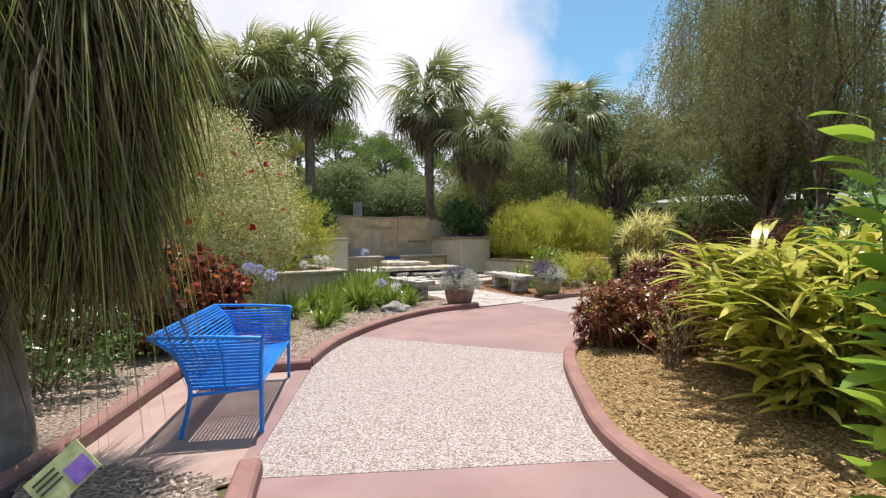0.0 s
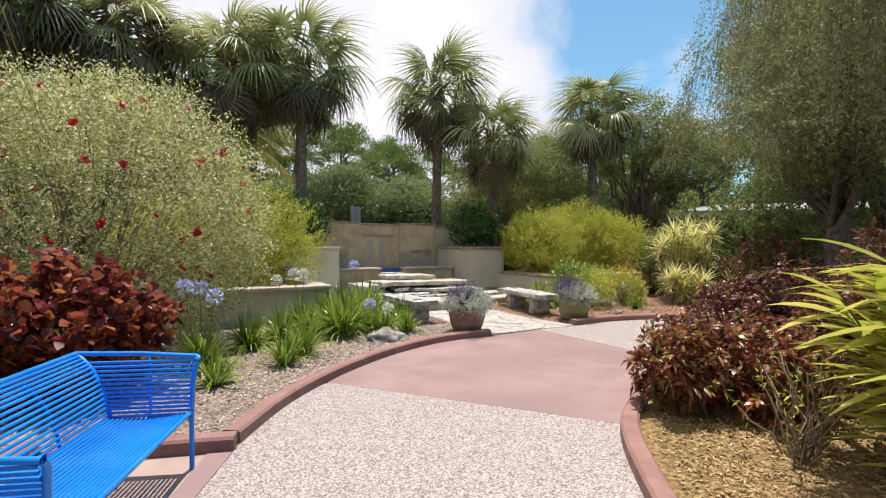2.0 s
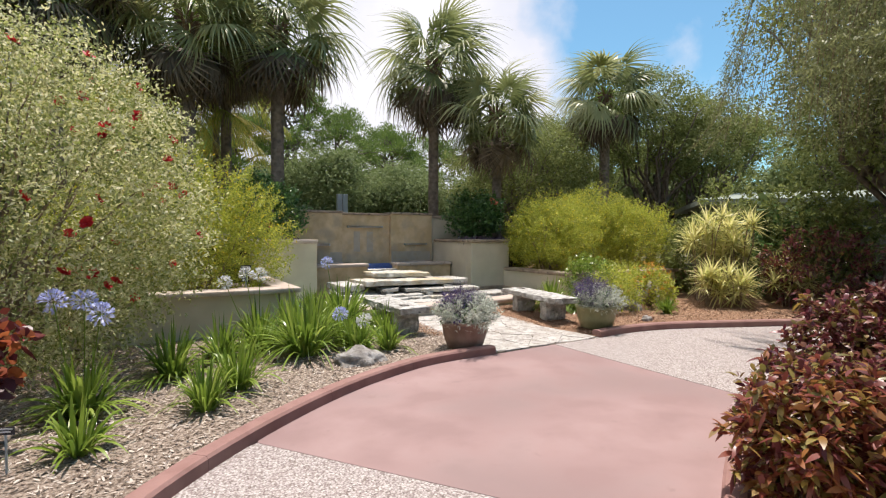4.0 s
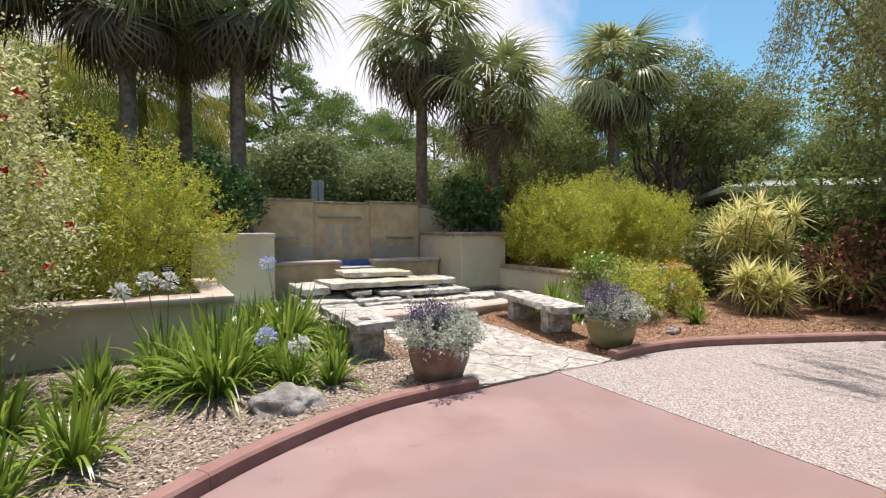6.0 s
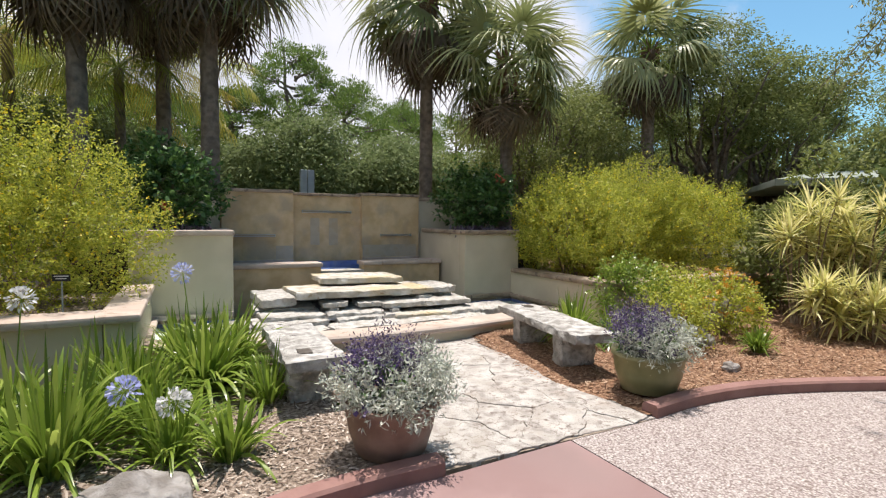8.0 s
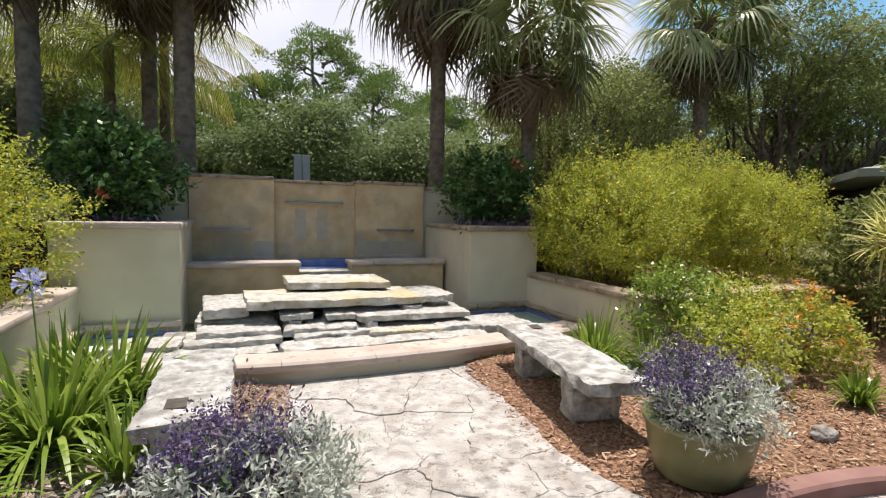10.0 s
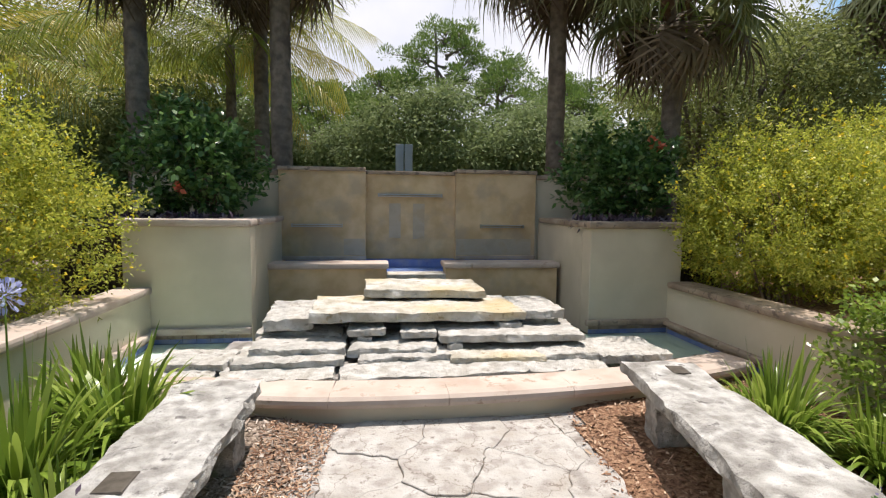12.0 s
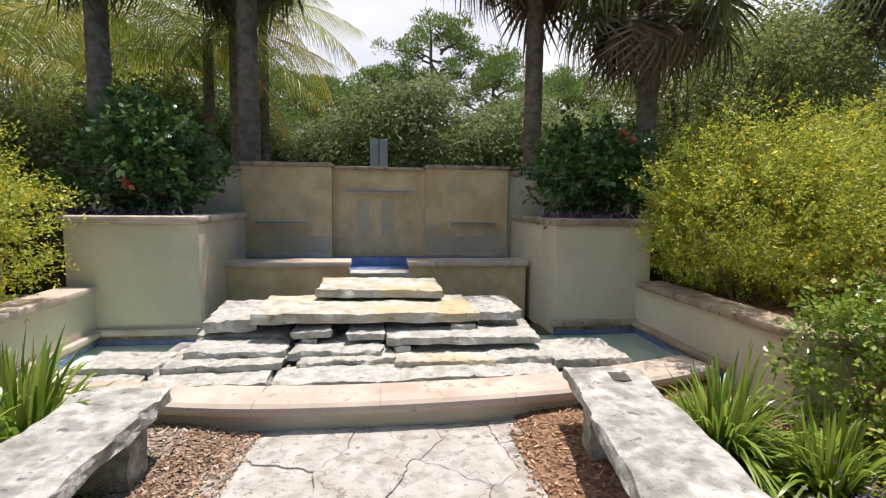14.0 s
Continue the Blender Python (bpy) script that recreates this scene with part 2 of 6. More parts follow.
GREY_BARK = material("pale_bark", [(0.26, 0.22, 0.18), (0.38, 0.34, 0.29)], 5, 0.95, 0.8, 25, stains=(0.20, 0.17, 0.14), stain_scale=4, distance=0.03)
TWIG = material("twigs", [(0.17, 0.12, 0.08), (0.28, 0.21, 0.14)], 9, 0.9, 0.3, 60)
ROOF = material("grey_green_roof", [(0.20, 0.235, 0.20), (0.27, 0.31, 0.27)], 2, 0.7, 0.2, 30)
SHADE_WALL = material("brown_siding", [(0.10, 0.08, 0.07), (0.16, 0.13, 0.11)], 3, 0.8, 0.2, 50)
SIGN_FACE = material("plant_sign_face", [(0.30, 0.38, 0.12), (0.50, 0.54, 0.28)], 12, 0.3, 0.0, 50)
SIGN_PURPLE = material("sign_purple", [(0.16, 0.08, 0.42), (0.28, 0.16, 0.55)], 12, 0.3, 0.0, 50)
LABEL_BLACK = material("black_label", [(0.02, 0.02, 0.025), (0.04, 0.04, 0.05)], 9, 0.4, 0.0, 50)
LABEL_PRINT = material("white_print", [(0.7, 0.7, 0.7), (0.75, 0.75, 0.75)], 9, 0.5, 0.0, 50)
DARK_PLATE = material("bronze_plate", [(0.10, 0.085, 0.07), (0.16, 0.14, 0.12)], 20, 0.45, 0.1, 90, metal=0.6)

L_YELLOW = leaf_material("yellow_green_leaf", [(0.175, 0.225, 0.03), (0.329, 0.375, 0.05), (0.474, 0.5, 0.075), (0.618, 0.56, 0.1)], 0.5, 0.5)
L_DARK = leaf_material("dark_glossy_leaf", [(0.035, 0.085, 0.024), (0.09, 0.19, 0.05), (0.25, 0.38, 0.14)], 0.3, 0.38)
L_VARIEGATED = leaf_material("grey_green_leaf", [(0.121, 0.165, 0.033), (0.319, 0.352, 0.11), (0.605, 0.583, 0.308), (0.85, 0.814, 0.594)], 0.5, 0.5)
L_COPPER = leaf_material("copper_leaf", [(0.0396, 0.0141, 0.0194), (0.106, 0.0229, 0.0282), (0.229, 0.044, 0.0352), (0.387, 0.106, 0.0396), (0.51, 0.194, 0.0616)], 0.38, 0.45)
L_MAROON = leaf_material("maroon_leaf", [(0.05, 0.013, 0.022), (0.11, 0.026, 0.036), (0.21, 0.052, 0.058), (0.25, 0.105, 0.07), (0.17, 0.155, 0.05), (0.50, 0.29, 0.06)], 0.36, 0.4)
L_CROTON = leaf_material("orange_croton_leaf", [(0.06, 0.018, 0.022), (0.14, 0.035, 0.034), (0.27, 0.07, 0.05), (0.36, 0.16, 0.05), (0.20, 0.18, 0.05), (0.56, 0.34, 0.06)], 0.34, 0.4)
L_STRAP = leaf_material("strap_leaf", [(0.084, 0.146, 0.0202), (0.202, 0.297, 0.0392), (0.414, 0.493, 0.112)], 0.3, 0.4)
L_GINGER = leaf_material("striped_ginger_leaf", [(0.147, 0.212, 0.025), (0.368, 0.405, 0.05), (0.662, 0.607, 0.15), (0.184, 0.258, 0.03)], 0.27, 0.4)
L_BROAD = leaf_material("broad_green_leaf", [(0.09, 0.20, 0.02), (0.20, 0.36, 0.035), (0.34, 0.48, 0.06)], 0.35, 0.45)
L_DRAC_ONE = leaf_material("cream_striped_blade", [(0.42, 0.46, 0.12), (0.68, 0.64, 0.27), (0.80, 0.74, 0.42)], 0.42, 0.5, True)
L_BANANA = leaf_material("banana_leaf", [(0.05, 0.08, 0.03), (0.09, 0.14, 0.05), (0.15, 0.20, 0.08)], 0.4, 0.35, True)
L_SILVER = leaf_material("silver_leaf", [(0.32, 0.36, 0.29), (0.48, 0.51, 0.43), (0.62, 0.63, 0.56)], 0.7, 0.25)
L_PALM = leaf_material("palm_leaf", [(0.148, 0.18, 0.0676), (0.284, 0.315, 0.13), (0.517, 0.518, 0.271)], 0.42, 0.38, True)
L_PALM_DEAD = leaf_material("dry_palm_leaf", [(0.07, 0.05, 0.032), (0.15, 0.11, 0.07), (0.26, 0.20, 0.13)], 0.75, 0.2, True)
L_QUEEN = leaf_material("yellowing_frond", [(0.17, 0.23, 0.03), (0.30, 0.34, 0.055), (0.44, 0.31, 0.05)], 0.45, 0.45, True)
L_TREE = leaf_material("tree_leaf", [(0.109, 0.132, 0.0384), (0.194, 0.228, 0.066), (0.314, 0.348, 0.12)], 0.75, 0.45)
L_HEDGE = leaf_material("hedge_leaf", [(0.145, 0.19, 0.075), (0.20, 0.255, 0.105), (0.27, 0.33, 0.145)], 0.8, 0.4)
L_PINE = leaf_material("pine_needles", [(0.0806, 0.138, 0.03), (0.155, 0.234, 0.048), (0.242, 0.324, 0.072)], 0.6, 0.3)
L_WEEP = leaf_material("weeping_leaf", [(0.105, 0.123, 0.05), (0.197, 0.218, 0.0875), (0.326, 0.335, 0.15)], 0.5, 0.45)
L_STRAW = leaf_material("straw_strand", [(0.12, 0.15, 0.03), (0.26, 0.30, 0.06), (0.50, 0.52, 0.16)], 0.65, 0.5)
L_DRY_STRAND = leaf_material("dry_strand", [(0.04, 0.028, 0.015), (0.14, 0.10, 0.05), (0.36, 0.28, 0.14)], 0.8, 0.25)
P_RED = leaf_material("red_petal", [(0.50, 0.012, 0.02), (0.62, 0.03, 0.04)], 0.5, 0.3)
P_CORAL = leaf_material("coral_petal", [(0.70, 0.13, 0.08), (0.78, 0.26, 0.16)], 0.5, 0.4)
P_PURPLE = leaf_material("purple_petal", [(0.0375, 0.0263, 0.0585), (0.0975, 0.0675, 0.182), (0.21, 0.158, 0.325)], 0.5, 0.3)
P_PLUM = leaf_material("plum_leaf", [(0.05, 0.03, 0.05), (0.13, 0.09, 0.13), (0.28, 0.23, 0.27)], 0.5, 0.3)
P_LILAC = leaf_material("lilac_petal", [(0.30, 0.33, 0.68), (0.50, 0.53, 0.82), (0.70, 0.72, 0.88)], 0.5, 0.35)
P_WHITE = leaf_material("white_petal", [(0.62, 0.62, 0.64), (0.78, 0.78, 0.78)], 0.5, 0.35)
P_YELLOW = leaf_material("yellow_petal", [(0.68, 0.52, 0.02), (0.80, 0.68, 0.05)], 0.5, 0.3)
P_ORANGE = leaf_material("orange_petal", [(0.56, 0.24, 0.02), (0.64, 0.38, 0.05)], 0.5, 0.3)
CHIP_GREY = leaf_material("grey_chip", [(0.092, 0.0598, 0.0414), (0.258, 0.193, 0.147), (0.46, 0.386, 0.322), (0.681, 0.616, 0.543)], 0.9, 0.0)
CHIP_GOLD = leaf_material("golden_chip", [(0.082, 0.0451, 0.0205), (0.238, 0.148, 0.0574), (0.385, 0.271, 0.115), (0.558, 0.443, 0.254)], 0.9, 0.0)
CHIP_RED = leaf_material("red_chip", [(0.07, 0.032, 0.018), (0.23, 0.12, 0.07), (0.38, 0.24, 0.15), (0.56, 0.42, 0.30)], 0.9, 0.0)


def water_material():
    m = bpy.data.materials.new("pool_water")
    m.use_nodes = True
    n, l = m.node_tree.nodes, m.node_tree.links
    b = n["Principled BSDF"]
    b.inputs["Base Color"].default_value = (0.75, 0.9, 0.85, 1)
    b.inputs["Roughness"].default_value, b.inputs["IOR"].default_value = 0.03, 1.33
    b.inputs["Transmission Weight"].default_value = 1.0
    w = n.new("ShaderNodeTexNoise")
    w.inputs["Scale"].default_value = 9
    bp = n.new("ShaderNodeBump")
    bp.inputs["Strength"].default_value, bp.inputs["Distance"].default_value = 0.12, 0.02
    l.new(w.outputs[0], bp.inputs["Height"])
    l.new(bp.outputs[0], b.inputs["Normal"])
    return m


WATER = water_material()

# ---- shaping helpers ----
RNG = np.random.default_rng(7)


def finish(me, mat, smooth=False):
    me.materials.append(mat)
    if smooth:
        me.polygons.foreach_set("use_smooth", [True] * len(me.polygons))
    return me


def part(name, data, mat=None, parent=None, label="", smooth=False):
    """Links a bmesh or a mesh as one object, under a thing or a part."""
    if isinstance(data, bmesh.types.BMesh):
        me = bpy.data.meshes.new(name)
        data.to_mesh(me)
        data.free()
        finish(me, mat, smooth)
        data = me
    ob = new(name, data)
    ob.parent = parent
    if label:
        ob["label"] = label
    return ob


def thing(name, label, category, group="", at=None, kind=""):
    ob = new(name)
    if at is not None:
        ob.matrix_world = at
    return tagged(ob, label, category, group, kind)


def structure(name, data, mat, label, category="", smooth=False):
    return tagged(part(name, data, mat, None, label, smooth), label, category or name.replace("_", " "), "", "structure")


def box(bm, x0, y0, z0, x1, y1, z1, bevel=0.0):
    made = bmesh.ops.create_cube(bm, size=1, matrix=Matrix.Translation(((x0 + x1) / 2, (y0 + y1) / 2, (z0 + z1) / 2)) @ Matrix.Diagonal((x1 - x0, y1 - y0, z1 - z0, 1)))
    if bevel:
        edges = list({e for v in made["verts"] for e in v.link_edges})
        bmesh.ops.bevel(bm, geom=edges, offset=bevel, segments=2, affect="EDGES", profile=0.6)
    return bm


def boxed(*a, **k):
    return box(bmesh.new(), *a, **k)


def slab(points, z0, z1):
    """A flat slab over an outline in plan."""
    bm = bmesh.new()
    f = bm.faces.new([bm.verts.new((x, y, z0)) for x, y in points])
    bm.normal_update()
    if f.normal.z > 0:
        f.normal_flip()
    ex = bmesh.ops.extrude_face_region(bm, geom=[f])
    for v in ex["geom"]:
        if isinstance(v, bmesh.types.BMVert):
            v.co.z = z1
    bmesh.ops.recalc_face_normals(bm, faces=bm.faces)
    return bm


def smooth_line(points, step=0.12):
    """A curve through the points, cut into even steps."""
    p = [np.array(q, float) for q in points]
    p = [2 * p[0] - p[1], *p, 2 * p[-1] - p[-2]]
    out = []
    for a, b, c, d in zip(p, p[1:], p[2:], p[3:]):
        n = max(2, int(np.linalg.norm(c - b) / step))
        for i in range(n):
            t = i / n
            out.append(0.5 * (2 * b + (c - a) * t + (2 * a - 5 * b + 4 * c - d) * t * t + (3 * b - a - 3 * c + d) * t ** 3))
    out.append(p[-2])
    return np.array(out)


def sweep(bm, line, profile, side=1.0):
    """Sweeps a profile of (sideways, up) along a line in plan."""
    line = np.array(line, float)
    t = np.gradient(line, axis=0)
    t /= np.linalg.norm(t, axis=1)[:, None]
    nrm = np.stack([-t[:, 1], t[:, 0]], 1) * side
    rings = [[bm.verts.new((*(q + k * u), z)) for u, z in profile] for q, k in zip(line, nrm)]
    for r, s in zip(rings, rings[1:]):
        for i in range(len(profile)):
            j = (i + 1) % len(profile)
            bm.faces.new((r[i], r[j], s[j], s[i]))
    bm.faces.new(rings[0])
    bm.faces.new(rings[-1][::-1])
    bmesh.ops.recalc_face_normals(bm, faces=bm.faces)
    return bm


def raw_mesh(name, v, f, mat, smooth=False):
    """A mesh from arrays of vertices and of equal-sided faces."""
    me = bpy.data.meshes.new(name)
    v, f = np.asarray(v, np.float32), np.asarray(f, np.int32)
    n, k = f.shape
    me.vertices.add(len(v))
    me.vertices.foreach_set("co", v.ravel())
    me.loops.add(n * k)
    me.loops.foreach_set("vertex_index", f.ravel())
    me.polygons.add(n)
    me.polygons.foreach_set("loop_start", np.arange(n, dtype=np.int32) * k)
    me.update(calc_edges=True)
    return finish(me, mat, smooth)


def unit(a):
    return a / np.maximum(np.linalg.norm(a, axis=-1, keepdims=True), 1e-9)


def scatter_dirs(n, up=0.0):
    d = RNG.normal(size=(n, 3))
    d[:, 2] += up
    return unit(d)


LEAF_SHAPE = ()
FULL_LEAF = (0.22, 1.0, 0.8, 0.08)
BLADE_SHAPE = (0.7, 1.0, 0.9, 0.65, 0.1)


def leaves(name, p, d, length, width, mat, shape=LEAF_SHAPE, droop=0.15, flat=0.7, smooth=False):
    """Leaves that grow from points p along d, sagging by droop of their length."""
    n, k = len(p), len(shape)
    length, width = np.broadcast_to(length, n)[:, None], np.broadcast_to(width, n)[:, None]
    droop = np.broadcast_to(droop, n)[:, None]
    ref = np.array([0, 0, 1.0]) * flat + RNG.normal(size=(n, 3)) * (1 - flat)
    side = unit(np.cross(d, ref) + 1e-4)
    down = np.array([0, 0, 1.0]) * droop * length
    if not k:
        mid, half = p + d * length * 0.45 - down * 0.2, side * width * 0.5
        v = np.stack([p, mid - half, p + d * length - down, mid + half], 1)
        return raw_mesh(name, v.reshape(-1, 3), np.arange(n * 4).reshape(n, 4), mat, smooth)
    s = np.linspace(0, 1, k)
    v = np.empty((n, k, 2, 3))
    for j in range(k):
        c = p + d * length * s[j]
        c = c - np.array([0, 0, 1.0]) * droop * length * s[j] ** 2
        w = side * width * 0.5 * shape[j]
        v[:, j, 0], v[:, j, 1] = c - w, c + w
    base = (np.arange(n) * k * 2)[:, None, None]
    j = np.arange(k - 1)[None, :, None] * 2
    f = base + j + np.array([0, 1, 3, 2])[None, None, :]
    return raw_mesh(name, v.reshape(-1, 3), f.reshape(-1, 4), mat, smooth)


def tubes(name, lines, r0, r1, mat, sides=5, smooth=True):
    """Tapered limbs along lines of points, as one mesh."""
    vs, fs, o = [], [], 0
    ang = np.linspace(0, 2 * np.pi, sides, endpoint=False)
    for i, q in enumerate(lines):
        q = np.array(q, float)
        m = len(q)
        t = unit(np.gradient(q, axis=0))
        ref = np.where(np.abs(t[:, 2:3]) > 0.9, np.array([[1.0, 0, 0]]), np.array([[0, 0, 1.0]]))
        a = unit(np.cross(t, ref))
        b = np.cross(t, a)
        ra = r0[i] if np.ndim(r0) else r0
        rb = r1[i] if np.ndim(r1) else r1
        r = np.linspace(ra, rb, m)[:, None, None]
        ring = q[:, None] + r * (np.cos(ang)[None, :, None] * a[:, None] + np.sin(ang)[None, :, None] * b[:, None])
        vs.append(ring.reshape(-1, 3))
        idx = np.arange(m * sides).reshape(m, sides) + o
        nx = np.roll(idx, -1, axis=1)
        fs.append(np.stack([idx[:-1], nx[:-1], nx[1:], idx[1:]], -1).reshape(-1, 4))
        for end in (idx[0], idx[-1]):
            fs.append(np.array([[end[0], end[1], end[2], end[-1]]]))
        o += m * sides
    return raw_mesh(name, np.concatenate(vs), np.concatenate(fs), mat, smooth)


def each(name, lines, r0, r1, mat, parent, sides=5):
    """One part for every limb."""
    for q in lines:
        part(name, tubes(name, [q], r0, r1, mat, sides), None, parent)


WAVES = [(RNG.normal(size=(3,)) * f, RNG.uniform(0, 6.28), 1 / f) for f in (0.9, 1.3, 1.9, 2.6, 3.7, 5.1, 7.3) for _ in range(2)]


def lumps(p, scale=1.0, seed=0.0):
    """A smooth noise of about -1 to 1 at points p."""
    return sum(a * np.sin((p * scale) @ w + ph + seed * (i + 1)) for i, (w, ph, a) in enumerate(WAVES)) / 3.0


def limb(a, b, sag=0.0, n=6, wob=0.05):
    a, b = np.array(a, float), np.array(b, float)
    s = np.linspace(0, 1, n)[:, None]
    q = a + (b - a) * s
    q[:, 2] += sag * (s[:, 0] * (1 - s[:, 0])) * 4
    q[1:-1] += RNG.normal(size=(n - 2, 3)) * wob * np.linalg.norm(b - a) * 0.3
    return q


def crown_points(n_twigs, per_twig, centre, radii, twig=0.3, seed=0.0, rough=0.22, fill=0.35, up=0.5, floor=0.08, lump_scale=1.6):
    """Leaf places and directions on twigs that fill a lumpy crown."""
    d = RNG.normal(size=(n_twigs, 3))
    d = unit(d)
    r = 1 - fill * RNG.random(n_twigs) ** 1.7
    shape = 1 + rough * lumps(d, lump_scale, seed)
    base = np.array(centre) + d * np.array(radii) * (r * shape)[:, None]
    way = unit(d * 0.8 + scatter_dirs(n_twigs) * 0.6 + np.array([0, 0, up]))
    s = np.repeat(RNG.random((n_twigs, per_twig)), 1)
    p = np.repeat(base, per_twig, 0) + np.repeat(way, per_twig, 0) * (s * twig)[:, None] + RNG.normal(size=(n_twigs * per_twig, 3)) * twig * 0.10
    ld = unit(np.repeat(way, per_twig, 0) * 0.7 + scatter_dirs(n_twigs * per_twig, 0.2))
    keep = p[:, 2] > floor
    return p[keep], ld[keep], base


def bush(name, label, category, at, radii, twigs, per, leaf, mat, seed=0.0, height=None, rough=0.22, twig=0.3, fill=0.45, up=0.5, stems=14, group="", droop=0.15, shape=LEAF_SHAPE, flat=0.7, lump_scale=1.6, stem_r=0.018):
    """A shrub: stems from the ground and a lumpy crown of single leaves. at: its foot."""
    t = thing(name, label, category, group, Matrix.Translation(at))
    cz = height if height is not None else radii[2] * 0.92
    p, d, base = crown_points(twigs, per, (0, 0, cz), radii, twig, seed, rough, fill, up, lump_scale=lump_scale)
    n = len(p)
    part("foliage", leaves("foliage", p, d, leaf[0] * RNG.uniform(0.6, 1.25, n), leaf[1] * RNG.uniform(0.7, 1.2, n), mat, shape, droop, flat), None, t)
    ends = base[RNG.integers(0, len(base), stems)]
    ends = ends[ends[:, 2] > 0.2]
    each("stem", [limb((RNG.normal() * radii[0] * 0.12, RNG.normal() * radii[1] * 0.12, -0.02), e * np.array([0.92, 0.92, 1.0]), 0.1) for e in ends], stem_r, 0.005, TWIG, t)
    return t, base


def inside(poly, x, y):
    hit = np.zeros(len(x), bool)
    for (ax, ay), (bx, by) in zip(poly, poly[1:] + poly[:1]):
        c = (ay > y) != (by > y)
        hit ^= c & (x < (bx - ax) * (y - ay) / (by - ay + 1e-12) + ax)
    return hit


def bed_height(x, y):
    near = np.clip((np.abs(x - 7.2) - 0.85) / 0.5, 0.12, 1) * np.where((y > 8.75) & (y < 12.2), 1, 0) + np.where((y > 8.75) & (y < 12.2), 0, 1)
    return (0.055 + 0.025 * lumps(np.stack([x, y, 0 * x], -1), 1.2)) * near


def bed(name, poly, mat, label, cell=0.1, lift=0.0):
    """A bed of mulch with a gently uneven top inside an outline."""
    a = np.array(poly)
    xs, ys = np.arange(a[:, 0].min(), a[:, 0].max() + cell, cell), np.arange(a[:, 1].min(), a[:, 1].max() + cell, cell)
    gx, gy = np.meshgrid(xs, ys, indexing="ij")
    v = np.stack([gx, gy, bed_height(gx.ravel(), gy.ravel()).reshape(gx.shape) + lift], -1).reshape(-1, 3)
    i = np.arange(v.shape[0]).reshape(gx.shape)
    f = np.stack([i[:-1, :-1], i[1:, :-1], i[1:, 1:], i[:-1, 1:]], -1).reshape(-1, 4)
    c = v[f].mean(1)
    f = f[inside(poly, c[:, 0], c[:, 1])]
    used, back = np.unique(f, return_inverse=True)
    me = raw_mesh(name, v[used], back.reshape(-1, 4), mat, True)
    return tagged(part(name, me), label, "mulch bed", "", "structure")


def chips(name, poly, n, mat, label, size=0.045, lift=0.0):
    """Loose wood chips lying on a bed."""
    a = np.array(poly)
    lo, hi = a.min(0), a.max(0)
    q = RNG.uniform(lo, hi, (n, 2))
    q = q[inside(poly, q[:, 0], q[:, 1])]
    n = len(q)
    p = np.concatenate([q, (bed_height(q[:, 0], q[:, 1]) + lift + RNG.uniform(0.0, 0.018, n))[:, None]], 1)
    d = RNG.normal(size=(n, 3)) * np.array([1, 1, 0.28])
    me = leaves(name, p, unit(d), size * RNG.uniform(0.4, 1.5, n), size * 0.32 * RNG.uniform(0.5, 1.4, n), mat, (0.7, 1.0, 0.5), 0.0, 0.75)
    return tagged(part(name, me), label, "wood chips", "", "stuff")


def rough_slab(sx, sy, sz, seed=0, ragged=0.06, cuts=4, tilt=0.0):
    """A split stone: a block with broken edges and an uneven face."""
    bm = bmesh.new()
    box(bm, -sx / 2, -sy / 2, 0, sx / 2, sy / 2, sz)
    n = max(sx, sy, sz)
    bmesh.ops.subdivide_edges(bm, edges=[e for e in bm.edges if e.calc_length() > 0.5 * n], cuts=21, use_grid_fill=True)
    bmesh.ops.subdivide_edges(bm, edges=[e for e in bm.edges if 0.22 * n < e.calc_length() <= 0.9 * n], cuts=cuts + 3, use_grid_fill=True)
    bmesh.ops.subdivide_edges(bm, edges=[e for e in bm.edges if abs(e.verts[0].co.z - e.verts[1].co.z) > 0.8 * sz], cuts=2, use_grid_fill=True)
    off = Vector((seed * 7.3, seed * 3.1, seed * 1.7))
    for v in bm.verts:
        c = v.co.copy()
        k = noise.noise_vector(Vector((c.x * 2.6, c.y * 2.6, c.z * 3)) + off)
        m = noise.noise_vector(Vector((c.x * 6.5, c.y * 6.5, c.z * 9)) + off)
        f = noise.noise_vector(c * 17 + off)
        rim = max(abs(c.x) / (sx / 2), abs(c.y) / (sy / 2)) > 0.98
        bite = 1.0 if rim else 0.3
        v.co.x = c.x + ragged * bite * (0.7 * k.x + 0.65 * m.x + 0.5 * f.x)
        v.co.y = c.y + ragged * bite * (0.7 * k.y + 0.65 * m.y + 0.5 * f.y)
        if c.z > 0.98 * sz:
            v.co.z = c.z + ragged * (0.30 * k.z + 0.30 * m.z + 0.42 * f.z) - (0.07 * sz * (1 + m.x) if rim else 0)
        elif c.z < 0.02:
            v.co.z = c.z + (0.10 * sz * (1 + m.y) if rim else 0)
    for fc in bm.faces:
        fc.smooth = False
    return bm


# ---- ground and paths ----
g = bmesh.new()
bmesh.ops.create_grid(g, x_segments=24, y_segments=24, size=400)
for v in g.verts:
    v.co.z = -0.06
structure("ground", g, EARTH, "dark earth under the planting reaching far off", "ground")

